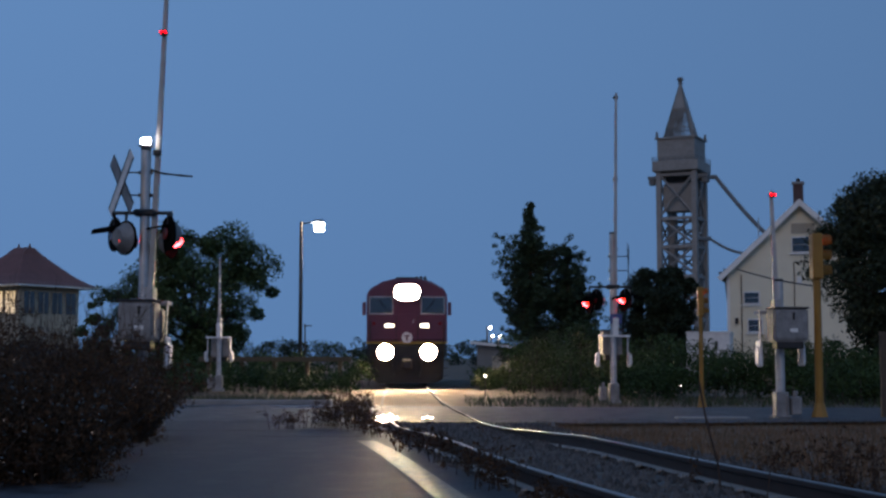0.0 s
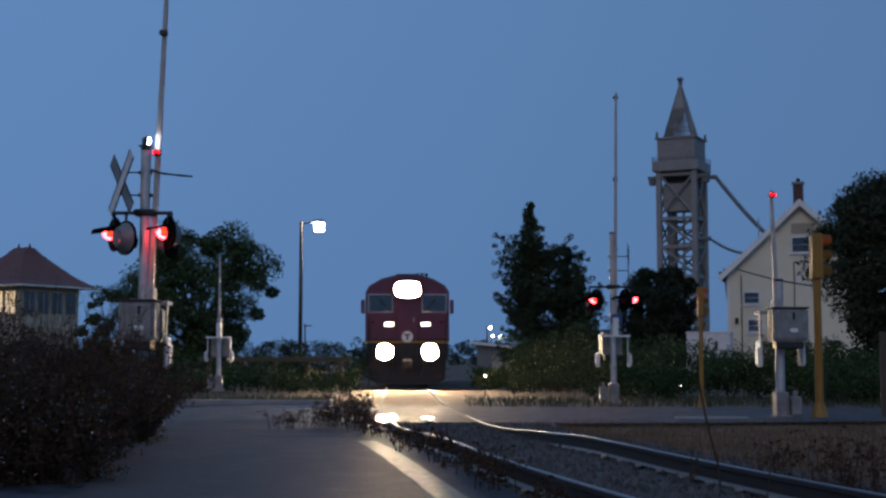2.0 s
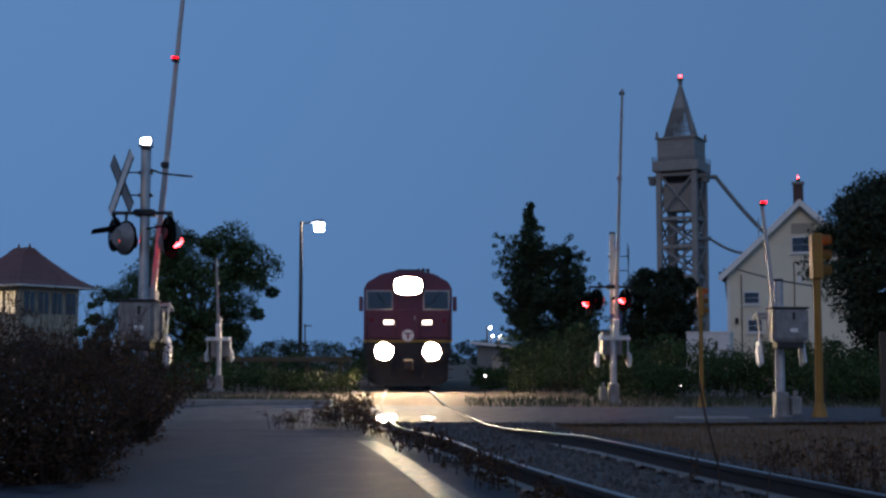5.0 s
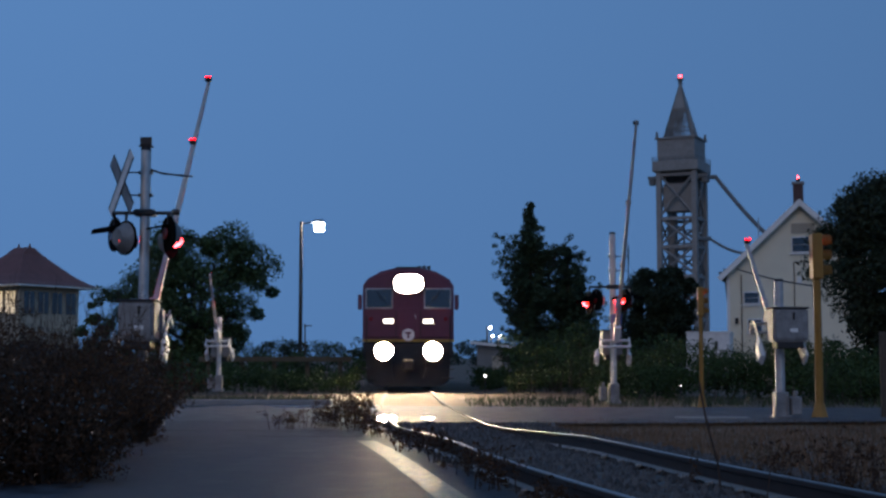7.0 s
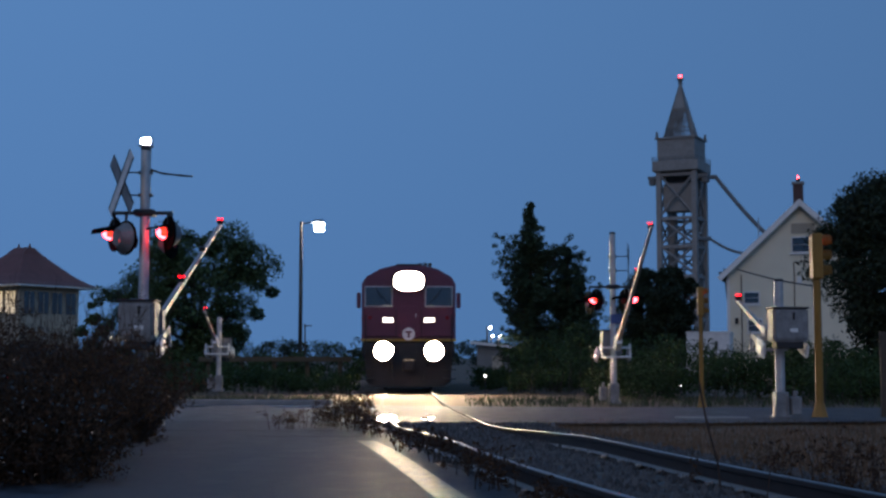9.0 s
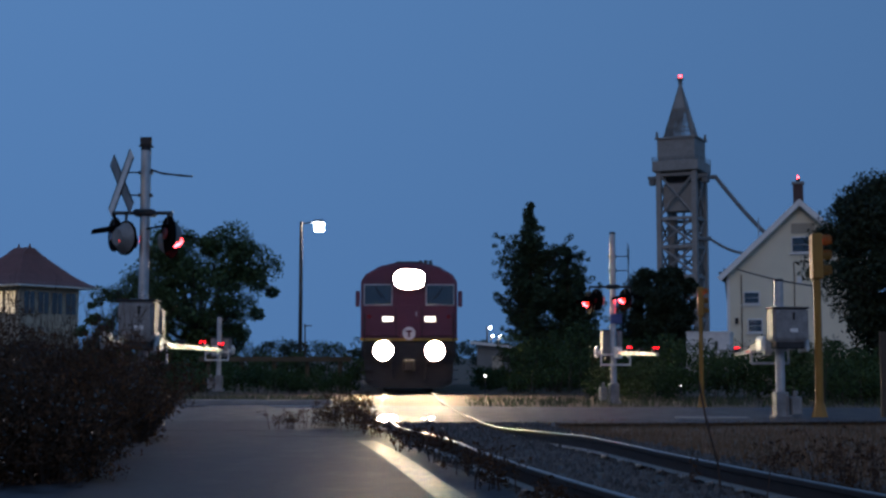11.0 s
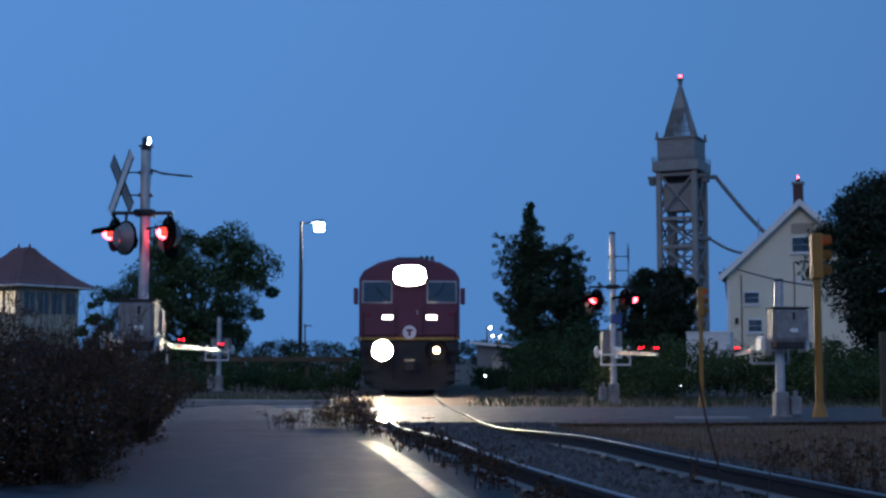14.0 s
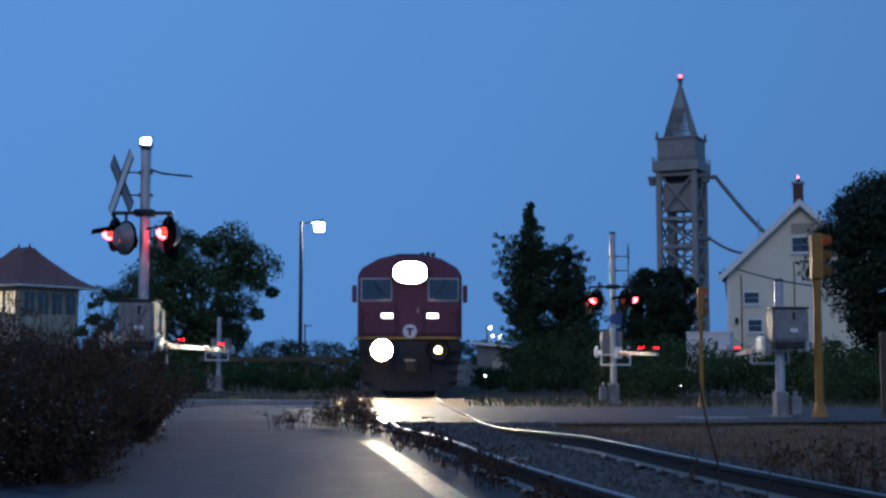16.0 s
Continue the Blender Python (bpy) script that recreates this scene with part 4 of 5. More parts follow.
# ---- lift bridge tower ----
def make_tower():
    T = thing("lift_bridge_tower", pose(72.7, 400, 0, 0, 0, -27), "tall grey steel lift bridge tower with pyramid spire", "bridge tower")
    h = 6.2
    for sx in (-1, 1):
        for sy in (-1, 1):
            bm = bmesh.new()
            box(bm, 1.5, 1.5, 57.6, pose(sx * (h - 0.75), sy * (h - 0.75), 28.8))
            leg = part("leg", bm, TOWER_CONC, T)
    levels = [0, 13, 26, 35, 43.5, 56.8]
    for z0, z1 in zip(levels, levels[1:]):
        for face in range(4):
            mm = pose(0, 0, 0, 0, 0, 90 * face)
            bm = bmesh.new()
            a = h - 0.7
            rod(bm, mm @ Vector((-a, -a, z0)), mm @ Vector((a, -a, z1)), 0.36, None, 4)
            rod(bm, mm @ Vector((a, -a, z0)), mm @ Vector((-a, -a, z1)), 0.36, None, 4)
            box(bm, 2 * a, 0.5, 0.9, mm @ pose(0, -a, z1 - 0.4))
            part("brace", bm, TOWER_CONC, T)
    bm = bmesh.new()
    for x in (-3, 0, 3):
        box(bm, 0.5, 0.5, 58, pose(x, 1.5, 29))
    for z in range(4, 45, 4):
        box(bm, 8, 0.4, 0.4, pose(0, 1.5, z))
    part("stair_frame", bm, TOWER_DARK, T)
    for x in (-3.9, 3.9):
        part("inner_column", B(box, 2.2, 2.0, 58, pose(x, 3.2, 29)), TOWER_CONC, T)
    part("counterweight", B(box, 9.2, 5, 8.6, pose(0, -1.5, 49.6), 0.2), TOWER_CONC, T, "pale concrete counterweight block")
    # dark block added to paint the shade in the opening below the deck
    part("deck_shade_block", B(box, 10.8, 2.4, 5.2, pose(0, 2.6, 54.8)), TOWER_DARK, T, "dark block that stands for the shade under the deck")
    part("deck", B(box, 14.2, 14.2, 3.2, pose(0, 0, 58.9), 0.2), TOWER_CONC, T)
    part("machinery_house", B(box, 11.6, 11.6, 7.2, pose(0, 0, 63.8), 0.15), TOWER_CONC, T, "pale machinery house")
    part("cornice", B(box, 12.6, 12.6, 0.5, pose(0, 0, 67.5)), TOWER_CONC, T)
    for s in (-1, 1):
        for q in (-1, 1):
            part("corner_finial", B(rod, (s * 5.8, q * 5.8, 67.6), (s * 5.8, q * 5.8, 69.6), 0.55, 0.3, 8), TOWER_DARK, T)
    for face in range(4):
        mm = pose(0, 0, 0, 0, 0, 90 * face)
        bm = bmesh.new()
        for dx in (-7, -3.5, 0, 3.5, 7):
            rod(bm, mm @ Vector((dx, -7.05, 60.4)), mm @ Vector((dx, -7.05, 61.6)), 0.08, None, 5)
        for z in (61.0, 61.6):
            rod(bm, mm @ Vector((-7, -7.05, z)), mm @ Vector((7, -7.05, z)), 0.08, None, 5)
        part("railing", bm, TOWER_DARK, T)
        for dx in (-2.6, 2.6):
            part("roundel", B(rod, mm @ Vector((dx, -5.9, 64.1)), mm @ Vector((dx, -5.7, 64.1)), 0.8, None, 16), TOWER_CONC, T)
    bm = bmesh.new()
    n = 11
    for face in range(4):
        mm = pose(0, 0, 0, 0, 0, 90 * face)
        for k in range(n + 1):
            x = -4.3 + 8.6 * k / n
            top = 84.0 if abs(x) > 4 else 77
            f = (top - 67.6) / 18.0
            rod(bm, mm @ Vector((x, -4.3, 67.6)), mm @ Vector((x * (1 - f), -4.3 * (1 - f), top)), 0.17, None, 4)
        for z in (71, 74, 77):
            f = (z - 67.6) / 18.0
            rod(bm, mm @ Vector((-4.3 * (1 - f), -4.3 * (1 - f), z)), mm @ Vector((4.3 * (1 - f), -4.3 * (1 - f), z)), 0.2, None, 4)
    part("spire_lattice", bm, TOWER_CONC, T, "open ribs of the spire")
    bm = bmesh.new()
    bmesh.ops.create_cone(bm, cap_ends=True, segments=4, radius1=3.0, radius2=0.4, depth=8.6, matrix=pose(0, 0, 80.7, 0, 0, 45))
    part("spire_cap", bm, TOWER_CONC, T)
    bm = bmesh.new()
    rod(bm, (0, 0, 84.8), (0, 0, 86.2), 0.7, 0.5, 10)
    rod(bm, (0, 0, 86.0), (0, 0, 86.8), 1.0, 0.9, 12)
    f = part("finial", bm, TOWER_DARK, T)
    BEACONS.append((part("beacon", B(rod, (0, 0, 86.78), (0, 0, 87.58), 0.42, 0.3, 12), REDCORE, f, "red aviation beacon"), 0.82))
    for s in (-1, 1):
        bm = bmesh.new()
        box(bm, 3.4, 3.0, 1.0, pose(s * 7.6, -3, 55.8))
        box(bm, 2.0, 2.2, 1.8, pose(s * 8.2, -3, 54.6), 0.2)
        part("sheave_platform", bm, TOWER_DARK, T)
    inv = pose(72.7, 400, 0, 0, 0, -27).inverted()
    for a, b, sag, r in (((82.0, 395, 55.5), (104, 380, 28), 2.2, 0.62), ((80, 396, 37), (94, 385, 32), 2.0, 0.4)):
        a, b = Vector(a), Vector(b)
        pts = [inv @ (a.lerp(b, k / 12) - Vector((0, 0, sag * math.sin(math.pi * k / 12)))) for k in range(13)]
        bm = bmesh.new()
        for p, q in zip(pts, pts[1:]):
            rod(bm, p, q, r, None, 6)
        part("cable", bm, TOWER_DARK, T, "thick sagging cable")
        e = pts[0]
        part("cable_bracket", B(rod, (5.8, -4.0, e.z - 0.3), e + Vector((0.3, 0, 0)), 0.8 * (r + 0.25), 0.7, 6), TOWER_DARK, T)


make_tower()


# ---- house with gable ----
def window(parent, m, w, h, glass=None):
    f = part("window", B(box, w + 0.12, 0.06, h + 0.12, m, 0.01), TRIM, parent)
    part("pane", B(box, w, 0.03, h / 2 - 0.02, m @ pose(0, -0.03, h / 4)), glass or GLASS, f)
    part("pane", B(box, w, 0.03, h / 2 - 0.02, m @ pose(0, -0.03, -h / 4)), glass or GLASS, f)
    part("sill", B(box, w + 0.3, 0.12, 0.06, m @ pose(0, -0.06, -h / 2 - 0.1)), TRIM, f)


def make_house():
    H = thing("house", pose(17.9, 66, 0, 0, 0, -18), "cream clapboard house with steep white-trimmed gable", "house")
    bm = B(prism, [(-3.65, 0), (3.65, 0), (3.65, 5.3), (0, 8.75), (-3.65, 5.3)], 9, pose(0, 4.5, 0))
    part("wall", bm, CREAM, H, "cream clapboard wall")
    bm = bmesh.new()
    z = 0.4
    while z < 8.4:
        w = 3.66 if z < 5.3 else (8.75 - z) / 3.45 * 3.65
        box(bm, 2 * w, 0.02, 0.012, pose(0, -0.008, z))
        z += 0.16
    part("clapboard_relief", bm, CREAM, H)
    slope = math.degrees(math.atan2(3.45, 3.65))
    for s in (-1, 1):
        mm = pose(s * 1.98, 4.4, 7.03, 0, s * slope, 0)
        roof = part("roof", B(box, 5.6, 9.7, 0.16, mm), SHINGLE, H, "dark shingled roof slope")
        part("barge_board", B(box, 5.6, 0.06, 0.26, mm @ pose(0, -4.88, -0.02)), TRIM, roof, "white barge board")
        part("corner_board", B(box, 0.14, 0.05, 5.2, pose(s * 3.6, -0.03, 2.6)), TRIM, H)
    window(H, pose(-2.45, -0.03, 4.15), 0.7, 0.55)
    window(H, pose(0.25, -0.03, 6.78), 1.3, 0.72)
    window(H, pose(-2.3, -0.03, 2.75), 0.65, 0.6)
    part("vent_panel", B(box, 1.1, 0.04, 0.5, pose(0.1, -0.03, 7.6)), STUCCO, H)
    bm = bmesh.new()
    rod(bm, (-2.95, -0.05, 0), (-2.95, -0.05, 5.3), 0.03, None, 6)
    rod(bm, (-0.35, -0.05, 0), (-0.35, -0.05, 5.9), 0.025, None, 6)
    rod(bm, (-0.35, -0.05, 5.9), (1.2, -0.05, 5.9), 0.025, None, 6)
    part("downpipe", bm, DARK, H)
    bm = bmesh.new()
    box(bm, 0.16, 0.2, 0.3, pose(-3.2, -0.1, 3.0), 0.02)
    part("wall_lamp", bm, BLACK, H)
    part("meter_box", B(box, 0.25, 0.15, 0.35, pose(-0.1, -0.08, 5.0), 0.02), TRIM, H)
    ch = part("chimney", B(box, 0.5, 0.5, 2.2, pose(-0.2, 2.6, 9.1)), BRICK, H, "red brick chimney")
    part("chimney_cap", B(box, 0.62, 0.62, 0.12, pose(-0.2, 2.6, 10.2)), CONCRETE, ch)
    bm = bmesh.new()
    rod(bm, (-0.2, 2.6, 10.2), (-0.2, 2.6, 10.45), 0.12, 0.1, 10)
    part("flue", bm, DARK, ch)
    BEACONS.append((part("beacon", B(rod, (-0.2, 2.6, 10.44), (-0.2, 2.6, 10.58), 0.06, 0.045, 10), REDCORE, ch, "small red light on the flue"), 0.15))
    part("antenna", B(rod, (-2.2, 2, 7.2), (-2.2, 2, 8.4), 0.03, None, 6), GALV, H)
    w = thing("overhead_wire", Matrix(), "thin black service wire to the house", "cable")
    bm = bmesh.new()
    a, b = Vector((14.6, 65.5, 5.5)), Vector((16.5, 54, 3.9))
    pts = [a.lerp(b, k / 8) - Vector((0, 0, 0.15 * math.sin(math.pi * k / 8))) for k in range(9)]
    for p, q in zip(pts, pts[1:]):
        rod(bm, p, q, 0.035, None, 5)
    part("wire", bm, BLACK, w)


make_house()


def make_trailer():
    t = thing("box_trailer", pose(12.2, 61, 0, 0, 0, -14), "white box trailer parked behind the hedge", "trailer")
    bm = B(box, 2.0, 4.5, 1.9, pose(0, 2.2, 1.35), 0.06)
    part("body", bm, WHITE, t)
    part("roof_rim", B(box, 2.06, 4.56, 0.08, pose(0, 2.2, 2.3)), TRIM, t)
    for x in (-0.35, 0.35):
        part("door_latch", B(box, 0.14, 0.05, 0.4, pose(x, -0.07, 1.7)), BLACK, t)
    for s in (-1, 1):
        part("wheel", B(rod, (s * 0.75, 2.4, 0.35), (s * 0.97, 2.4, 0.35), 0.35, None, 18), BLACK, t)


make_trailer()


# ---- signal tower with hipped roof ----
def make_signal_tower():
    S = thing("signal_tower", pose(-23.8, 75, 0, 0, 0, -31), "old signal tower with flared red hipped roof", "signal tower")
    part("wall", B(box, 4.3, 4.3, 5.1, pose(0, 0, 2.55)), STUCCO, S, "cream stucco wall")
    prof = [(2.97, 5.15), (2.5, 5.36), (1.9, 5.8), (1.3, 6.38), (0.7, 6.98), (0.28, 7.33)]
    bm = bmesh.new()
    strip(bm, [[(sx * r + (0.3 if sx > 0 else -0.3) * (r < 0.5), sy * r, z) for sx, sy in ((-1, -1), (1, -1), (1, 1), (-1, 1), (-1, -1))] for r, z in prof])
    box(bm, 1.05, 0.56, 0.06, pose(0, 0, 7.33))
    roof = part("roof", bm, TILE_RED, S, "flared red tiled roof")
    part("eave", B(box, 5.96, 5.96, 0.08, pose(0, 0, 5.08)), TRIM, roof, "pale eave board")
    for x in (-0.45, 0.45):
        part("finial", B(rod, (x, 0, 7.33), (x, 0, 7.6), 0.1, 0.03, 8), TILE_RED, roof)
    for face, lit in ((0, True), (1, False)):
        mm = pose(0, 0, 0, 0, 0, 90 * face)
        for k in range(4):
            x = -1.5 + 1.0 * k
            fr = part("window", B(box, 0.86, 0.08, 1.35, mm @ pose(x, -2.16, 4.18)), STUCCO, S)
            part("pane", B(box, 0.72, 0.04, 1.2, mm @ pose(x, -2.20, 4.18)), WARMGLOW if lit and k >= 2 else GLASS, fr, "window lit warm from inside" if lit and k >= 2 else "")
            part("glazing_bar", B(box, 0.04, 0.03, 1.2, mm @ pose(x, -2.23, 4.18)), STUCCO, fr)


make_signal_tower()


# ---- lamps and poles ----
def street_lamp(m, h, arm, glow, label, group=""):
    s = thing("street_lamp", m, label, "street lamp", group)
    part("pole", B(rod, (0, 0, -0.05), (0, 0, h), 0.12, 0.085, 12), WOOD, s, "dark pole")
    bm = bmesh.new()
    rod(bm, (0, 0, h - 0.1), (arm * 0.75, 0, h - 0.02), 0.04, None, 8)
    part("bracket", bm, DARK, s)
    wide = 0.48 if h > 6 else 0.2
    hd = part("lamp_head", B(box, wide + 0.06, 0.45, 0.14, pose(arm, 0, h + 0.02), 0.03), DARK, s)
    part("lamp_lens", B(box, wide, 0.40, glow, pose(arm, 0, h - 0.05 - glow / 2), 0.06), STREETGLOW, hd, "glowing white lens")
    return s


street_lamp(pose(-7.53, 70, 0), 8.35, 0.95, 0.46, "tall dark street lamp glowing cold white")
street_lamp(pose(5.0, 150, 0), 4.7, 0.35, 0.22, "distant lit lamp of a car park", "distant lamps")
street_lamp(pose(5.5, 152, 0), 3.8, 0.2, 0.15, "distant lit lamp of a car park", "distant lamps")
street_lamp(pose(6.4, 152, 0), 3.8, 0.2, 0.15, "distant lit lamp of a car park", "distant lamps")
p = thing("utility_pole", pose(-15.6, 150, 0), "small distant dark utility pole", "pole")
bm = bmesh.new()
rod(bm, (0, 0, 0), (0, 0, 5.0), 0.1, 0.08, 8)
box(bm, 0.9, 0.12, 0.12, pose(0.3, 0, 4.8))
part("pole", bm, WOOD, p)


p = thing("utility_pole", pose(18.15, 82, 0, 0, -6, 0), "leaning utility pole behind the cream house", "pole")
bm = bmesh.new()
rod(bm, (0, 0, -0.1), (0, 0, 6.7), 0.09, 0.07, 8)
box(bm, 0.75, 0.1, 0.12, pose(0, 0, 6.4, 0, 14, 0))
box(bm, 0.6, 0.1, 0.1, pose(0, 0, 6.25, 0, -38, 0))
part("pole", bm, WOOD, p)


def make_fence():
    g = thing("timber_guard_rail", pose(0, 0, 0), "low tan timber guard rail beyond the road", "guard rail")
    for k in range(5):
        part("post", B(box, 0.14, 0.14, 1.15, pose(-8.2 + k * 1.15, 46.5 + 0.1 * (k % 2), 0.55)), TANWOOD, g)
    part("rail", B(box, 5.3, 0.08, 0.17, pose(-5.85, 46.3, 1.08)), TANWOOD, g)
    q = thing("wooden_post", pose(8.25, 24.9, 0), "weathered reddish wooden post by the road", "post")
    part("post", B(box, 0.11, 0.11, 1.6, pose(0, 0, 0.8), 0.01), WOOD, q)
    r = thing("platform_shelter", pose(5.3, 110, 0, 0, 0, -6), "low grey shelter roof in the distance", "shelter")
    part("roof", B(prism, [(-2.8, 2.3), (3.2, 1.62), (3.2, 1.8), (-2.8, 2.52)], 6), WHITE, r, "pale metal roof edge")
    part("wall", B(prism, [(-2.3, 0), (3.0, 0), (3.0, 1.62), (-2.3, 2.2)], 5, pose(0, 0.2, 0)), TOWER_DARK, r, "dull grey side wall")
    part("door", B(box, 0.9, 0.06, 1.3, pose(-0.6, -2.35, 0.65)), STUCCO, r, "pale door")


make_fence()


# glints of the headlights, imitated by small glowing discs on added stakes
def glint_disc(m, h, glow, label):
    q = thing("glint_disc", m, label, "lamp")
    part("stake", B(rod, (0, 0, -0.1), (0, 0, h), 0.015, None, 8), BLACK, q)
    part("lens", B(rod, (0, -0.06, h), (0, 0.02, h), glow, None, 12), GLINT, q, "small white glowing disc painted as a glint")


glint_disc(pose(1.22, 38.5, 0), 0.6, 0.03, "glowing disc on a stake that stands for a headlight glint")


glint_disc(pose(6.47, 36.2, 0), 0.36, 0.011, "tiny glowing disc on a stake that stands for a reflector's glint")


# ---- trees and hedges ----
def broadleaf(rng, m, h, w, trunk, leafmat, nclump, per, size, label, low=0.25, skew=0.0):
    t = thing("tree", m, label, "tree")
    bm = bmesh.new()
    rod(bm, (0, 0, -0.1), (0, 0, h * 0.35), trunk, trunk * 0.7, 10)
    cs, rs = [], []
    for i in range(nclump):
        a = rng.uniform(0, 6.28)
        zz = rng.uniform(low, 0.97)
        env = math.sin(math.pi * min(1, (zz - low * 0.6) / (1.06 - low * 0.6))) ** 0.6
        r = w / 2 * env * rng.uniform(0.3, 1.0) ** 0.6 * (1 + 0.16 * math.sin(3 * a + 9 * zz))
        c = (r * math.cos(a) + skew * zz, r * math.sin(a), zz * h)
        cs.append(c)
        rs.append(w * rng.uniform(0.05, 0.155))
        if i % 4 == 0:
            rod(bm, (0, 0, h * rng.uniform(0.15, 0.35)), c, trunk * 0.3, 0.015, 5)
    part("trunk", bm, BARK, t, "dark trunk and limbs")
    foliage("crown", rng, cs, rs, per, size, leafmat, t)
    return t


def conifer(rng, m, leaders, label):
    """A ragged old cedar: several leaders, each with upswept limbs in tufts. leaders: x, y, height, outline (share of height, reach)."""
    t = thing("conifer", m, label, "tree")
    bm, limbs = bmesh.new(), bmesh.new()
    cs, rs = [], []
    for lx, ly, h, outline in leaders:
        rod(bm, (lx * 0.35, ly * 0.35, -0.1), (lx, ly, h * 0.45), 0.2, 0.11, 8)
        rod(bm, (lx, ly, h * 0.45), (lx, ly, h * 0.97), 0.11, 0.02, 8)
        z = 0.4
        while z < h - 0.1:
            env = float(np.interp(z / h, [a for a, _ in outline], [b for _, b in outline]))
            lump = 1 + 0.2 * math.sin(z * 2.7 + lx * 3)
            for k in range(int(5 + env * 5)):
                a = rng.uniform(0, 6.28)
                reach = env * lump * rng.uniform(0.4, 1.0) * (1.3 if rng.random() < 0.12 else 1.0)
                tip = Vector((lx + reach * math.cos(a), ly + reach * math.sin(a), min(h, z + reach * rng.uniform(0.25, 0.75))))
                rod(limbs, (lx, ly, z), tip, 0.025, 0.008, 4)
                n = max(2, int(reach / 0.25))
                for q in range(n):
                    u = (q + 1) / n
                    p = Vector((lx, ly, z)).lerp(tip, u) + Vector((rng.normal(0, 0.07), rng.normal(0, 0.07), rng.normal(0, 0.06)))
                    cs.append(tuple(p))
                    rs.append((0.09 + 0.2 * min(1, env) * (1 - 0.6 * u)) * rng.uniform(0.6, 1.2))
            z += 0.2
    part("trunk", bm, BARK, t)
    tagged(part("limbwork", limbs, BARK, t), kind="stuff")
    foliage("needles", rng, cs, rs, 34, 0.15, NEEDLE, t, 0.9, 0.4)
    return t


def hedge(rng, name, x0, x1, y0, y1, h, nclump, per, size, material, label, rmin=0.25, rmax=0.55):
    g = thing(name, pose((x0 + x1) / 2, (y0 + y1) / 2, 0), label, "hedge" if name == "hedge" else "bushes")
    cx, cy = (x0 + x1) / 2, (y0 + y1) / 2
    x = rng.uniform(x0, x1, nclump)
    y = rng.uniform(y0, y1, nclump)
    top = h * (0.72 + 0.28 * np.sin(x * 1.3 + y) * np.cos(x * 0.57)) * rng.uniform(0.75, 1.1, nclump)
    z = rng.uniform(0.05, 1, nclump) ** 0.7 * top
    ob = foliage("leafage", rng, np.stack([x - cx, y - cy, z], -1), rng.uniform(rmin, rmax, nclump), per, size, material, g)
    bm = bmesh.new()
    for i in range(min(60, nclump // 3)):
        rod(bm, (x[i] - cx, y[i] - cy, -0.05), (x[i] - cx + rng.normal(0, 0.15), y[i] - cy, max(0.2, z[i])), 0.02, 0.008, 5)
    tagged(part("stalkwork", bm, BARK, g), kind="stuff")
    return g


def make_plants():
    rng = np.random.default_rng(31)
    broadleaf(rng, pose(-11.5, 62, 0), 7.0, 7.0, 0.28, LEAF, 150, 300, 0.2, "rounded dark green tree behind the far gate", 0.1)
    broadleaf(rng, pose(-15.6, 63, 0), 4.4, 3.6, 0.15, LEAF, 60, 130, 0.2, "small dark tree beside the signal tower", 0.1)
    conifer(rng, pose(4.0, 60, 0), (
        (0.0, 0.0, 8.3, ((0, 1.3), (0.25, 1.35), (0.5, 1.65), (0.62, 1.45), (0.72, 1.1), (0.8, 0.7), (0.85, 0.3), (0.93, 0.24), (1, 0.05))),
        (1.75, 0.5, 6.2, ((0, 1.5), (0.4, 1.4), (0.7, 1.15), (0.85, 0.75), (1, 0.2))),
        (2.4, 1.2, 4.2, ((0, 1.2), (0.6, 1.1), (1, 0.3)))), "dark green conifer with ragged outline and narrow top")
    broadleaf(rng, pose(11.6, 71, 0), 5.9, 4.4, 0.2, LEAF_DARK, 200, 320, 0.18, "dense round dark tree beside the cream house", 0.08)
    broadleaf(rng, pose(15.3, 42, 0), 7.05, 6.3, 0.3, LEAF_DARK, 260, 330, 0.17, "large dark leafy tree in front of the house", 0.12)
    hedge(rng, "hedge", 4.4, 17, 36.5, 40, 1.75, 480, 120, 0.11, HEDGE, "overgrown green hedge along the road")
    hedge(rng, "hedge", 2.2, 7.6, 42, 47, 2.2, 130, 110, 0.12, HEDGE, "overgrown green bushes below the conifer")
    hedge(rng, "hedge", -16, -2.9, 43.2, 45.9, 0.95, 200, 110, 0.10, HEDGE, "low rough hedge before the guard rail", 0.18, 0.4)
    hedge(rng, "hedge", -20, -2.8, 49, 56, 1.55, 240, 100, 0.13, HEDGE, "dark green scrub behind the guard rail")
    hedge(rng, "hedge", 1.3, 5.5, 47, 56, 0.8, 130, 100, 0.12, HEDGE, "dark scrub beside the track")
    hedge(rng, "hedge", 9.5, 15, 33.5, 36.5, 1.5, 120, 110, 0.11, HEDGE, "rough green bush at the road's edge")
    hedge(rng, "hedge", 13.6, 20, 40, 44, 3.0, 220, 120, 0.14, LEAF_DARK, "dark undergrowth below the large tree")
    n = 5000
    gx = np.concatenate([rng.uniform(-14, -3.0, n // 2), rng.uniform(0.6, 16, n - n // 2)])
    gy = np.where(gx < -1, rng.uniform(32.5, 38, n), rng.uniform(31.0, 37, n))
    tagged(blades("verge_grass", rng, gx, gy, np.full(n, -0.06), 0.22, 0.03, VERGE), "rough green grass on the far verge", "grass", "", "stuff")
    g = tagged(foliage("far_woods", rng, np.stack([rng.uniform(-110, 130, 500), rng.uniform(215, 245, 500), rng.uniform(0.2, 3.6, 500)], -1),
                       rng.uniform(1.0, 2.0, 500), 90, 0.6, LEAF_DARK), "low dark line of distant woods", "woods", "", "stuff")


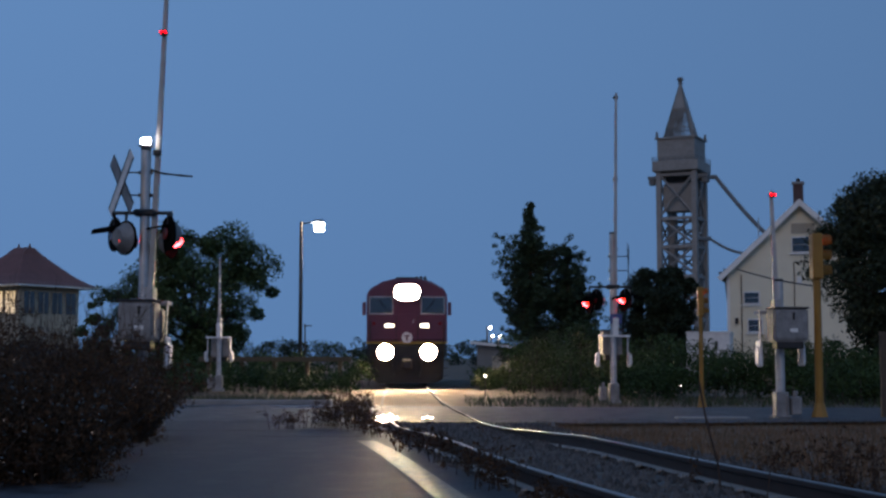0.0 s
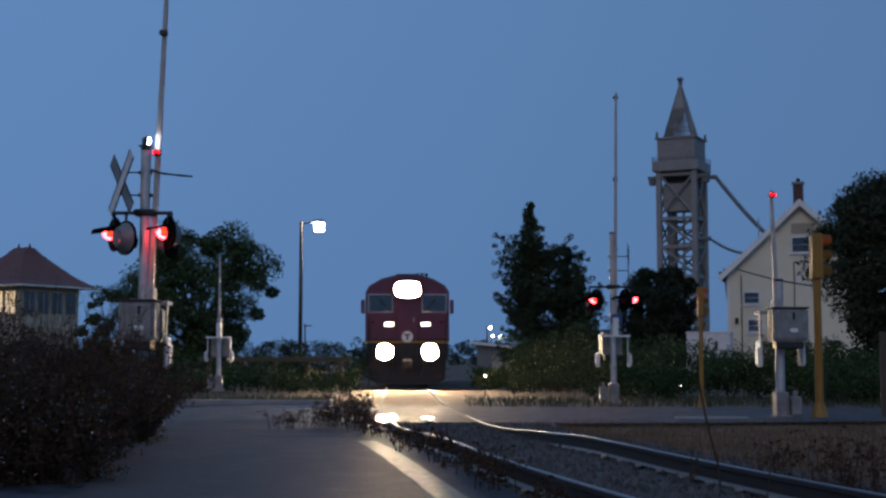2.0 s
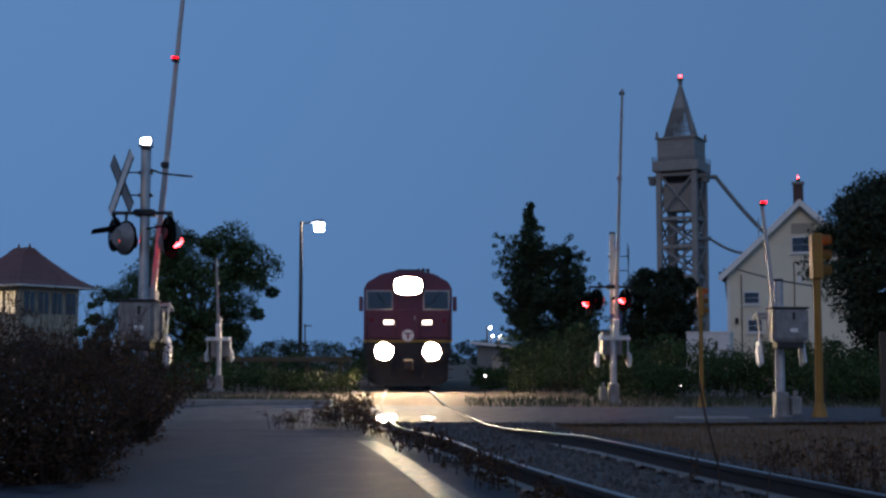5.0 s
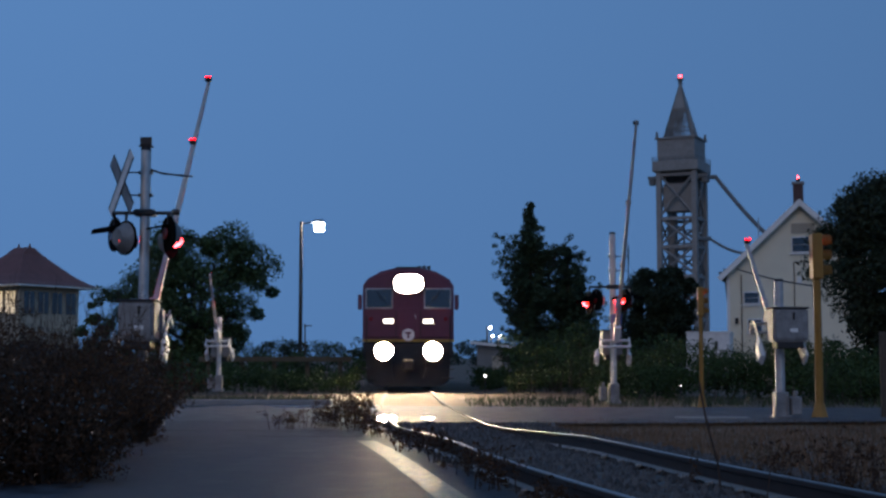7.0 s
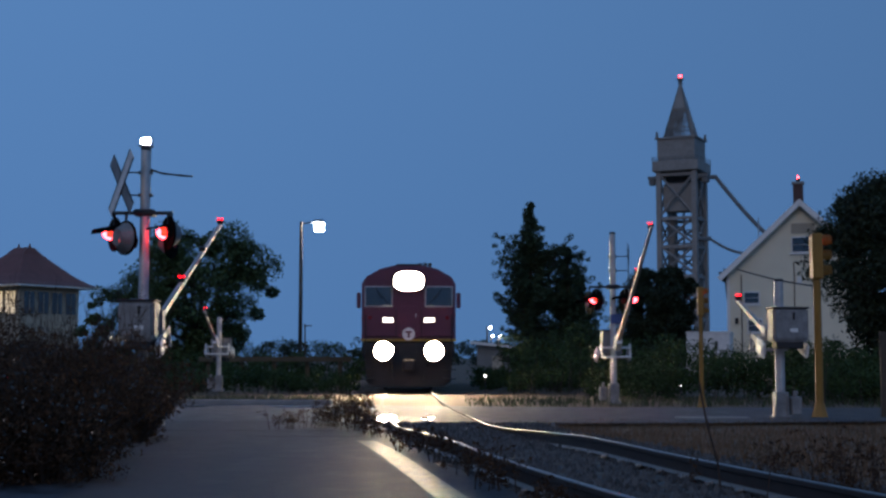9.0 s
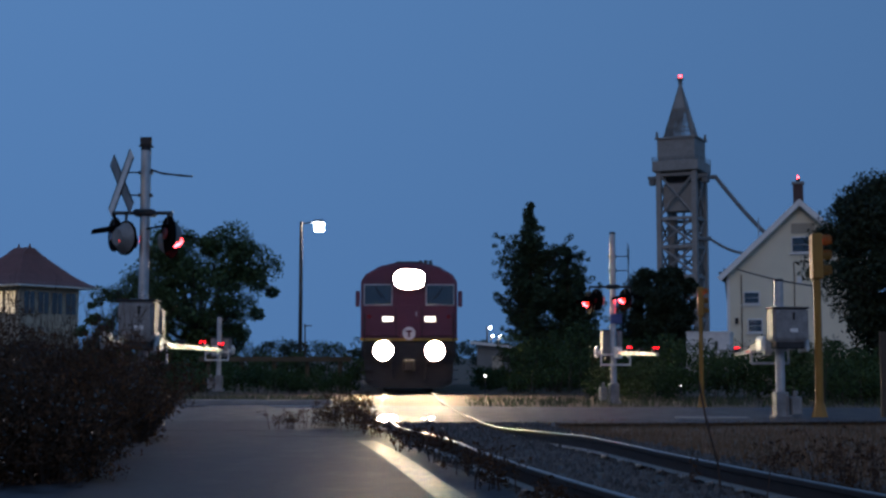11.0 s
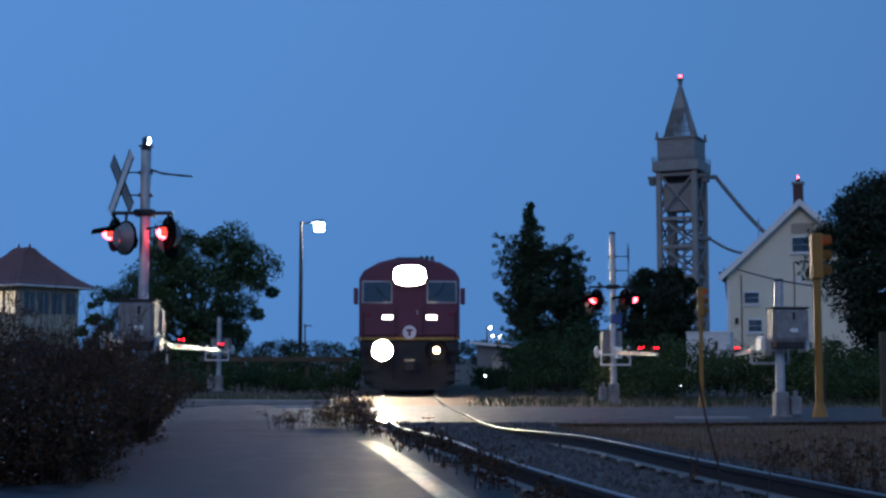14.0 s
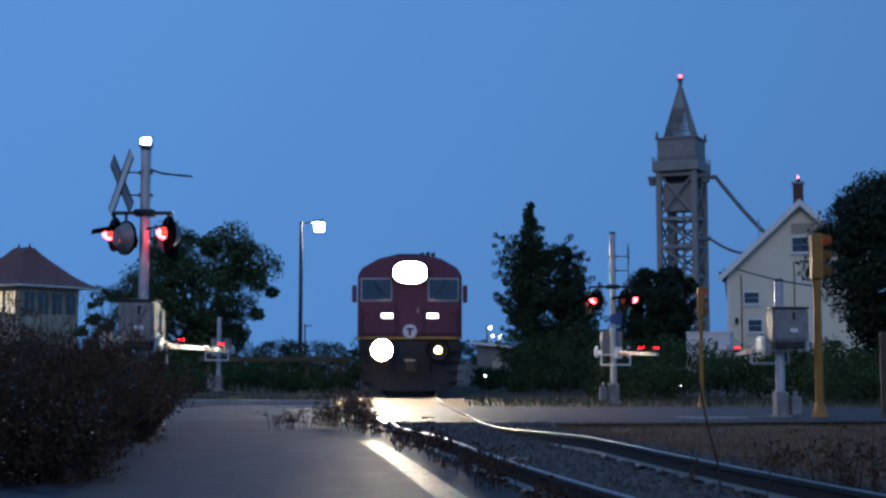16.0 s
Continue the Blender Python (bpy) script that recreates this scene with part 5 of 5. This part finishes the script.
make_plants()


# ---- what moves ----
def turns(base, spans):
    """Rows that turn a lamp unit half round: lit outside the dark spans."""
    rows = [(0.0, base if not (spans and spans[0][0] <= 0) else base @ pose(0, 0, 0, 0, 0, 180))]
    for a, b in spans:
        if a > 0.05:
            for k, ang in enumerate((0, 60, 120, 180)):
                rows.append((a + k / 30, base @ pose(0, 0, 0, 0, 0, ang)))
        if b < 15.89:
            for k, ang in enumerate((180, 240, 300, 360)):
                rows.append((b + k / 30, base @ pose(0, 0, 0, 0, 0, ang)))
    end = base if not spans or spans[-1][1] < 15.89 else base @ pose(0, 0, 0, 0, 0, 180)
    rows.append((16.0, end))
    return rows


def slides(base, spans, lit=(0, 0.066, 0), dark_at=(0, -0.135, 0)):
    """Rows that draw a lamp back into its housing for the dark spans."""
    out, back = base @ pose(*lit), base @ pose(*dark_at)
    dark = bool(spans) and spans[0][0] <= 0.05
    rows = [(0.0, back if dark else out)]
    for a, b in spans:
        if a > 0.05:
            rows += [(a, out), (a + 0.067, back)]
        if b < 15.92:
            rows += [(b, back), (b + 0.067, out)]
    rows.append((16.0, back if spans and spans[-1][1] >= 15.92 else out))
    return rows


def motions():
    # locomotive, creeping towards the crossing
    dist = [(0.0, 51.0), (3.5, 47.6), (7.0, 45.0), (9.0, 43.6), (12.5, 41.6), (14.5, 40.3), (16.0, 39.2)]
    def loco_pose(d):
        s = (track_x(d + 8) - track_x(d + 1)) / 7
        return pose(track_x(d), d, 0.03, 0, 0, -math.degrees(math.atan(s)))
    walk(LOCO, [(t, loco_pose(d)) for t, d in dist])
    for w, y in WHEELS:
        rows, t = [], 0.0
        while t < 16.01:
            d = float(np.interp(t, [a for a, _ in dist], [b for _, b in dist]))
            rows.append((t, pose(0, y, 0.5, math.degrees((51.0 - d) / 0.5))))
            t += 0.5
        walk(w, rows)
    # ditch lights take turns near the end
    (left, lb), (right, rb) = DITCHES
    walk(left, turns(lb, [(12.5, 13.5), (14.33, 15.45)]))
    walk(right, turns(rb, [(13.36, 14.44), (15.4, 16.0)]))
    # gate arms
    fall = [(0.0, 88.5), (4.3, 88.5), (4.9, 77), (6.5, 55.0), (7.0, 48.1), (7.5, 41.3), (8.0, 34.7), (8.5, 28.2), (9.0, 21.8), (10.0, 8.5), (10.7, 1.0), (11.1, 0.2), (16.0, 0.2)]
    def dark_spans(phase, start=0.4):
        """Flashers: phase 1 is lit first in each beat of 1.19 s, phase 0 second, -1 always."""
        spans, k = [], -1
        while phase >= 0 and k < 15:
            b0 = start + 1.1905 * k
            a0, a1 = (b0 + 0.595, b0 + 1.1905) if phase else (b0, b0 + 0.595)
            if a1 > 0.2 and a0 < 15.92:
                spans.append((max(0.0, a0), min(16.0, a1)))
            k += 1
        return spans
    for g, late, skew, lean, droop, side in ((GATE_L, 0.0, -0.9, 1.65, -0.8, -0.12), (GATE_FR, 4.0, 0.0, -0.6, -0.8, 0.0),
                                             (GATE_NR, 0.0, 3.0, -1.0, -3.2, 0.0), (GATE_FL, 3.0, 0.0, 0.0, 0.0, 0.0)):
        pz = g[1]["pivot_height"]
        rows = []
        for t, a in fall:
            low = max(0, 1 - a / 70)
            swing = a + droop * low + (late * a / 50 if a < 50 else late * max(0, (88.5 - a) / 38.5))
            rows.append((t, pose(side * low, 0, pz, swing, lean * (a / 88) ** 3, skew)))
        walk(g[1], rows)
        for lamp, base, phase in g[2]:
            walk(lamp, slides(base, dark_spans(phase)))
        for lens, base, phase in g[5]:
            if phase >= 0:
                walk(lens, slides(base, dark_spans(phase, 0.34), (0, 0, 0.13), (0, 0, 0.072)))
        if g[3]:
            spans = [(0.33 + 0.7995 * k, 0.61 + 0.7995 * k) for k in range(20)]
            walk(g[3], turns(pose(0, 0, g[4] + 0.15), spans))
    # red beacons, 1.2 s lit in every 1.87 s
    for beacon, drop in BEACONS:
        spans = [(max(0.0, 1.87 * k - 0.15), 1.87 * k + 0.5) for k in range(9)]
        walk(beacon, slides(Matrix(), spans, (0, 0, 0), (0, 0, -drop)))


motions()
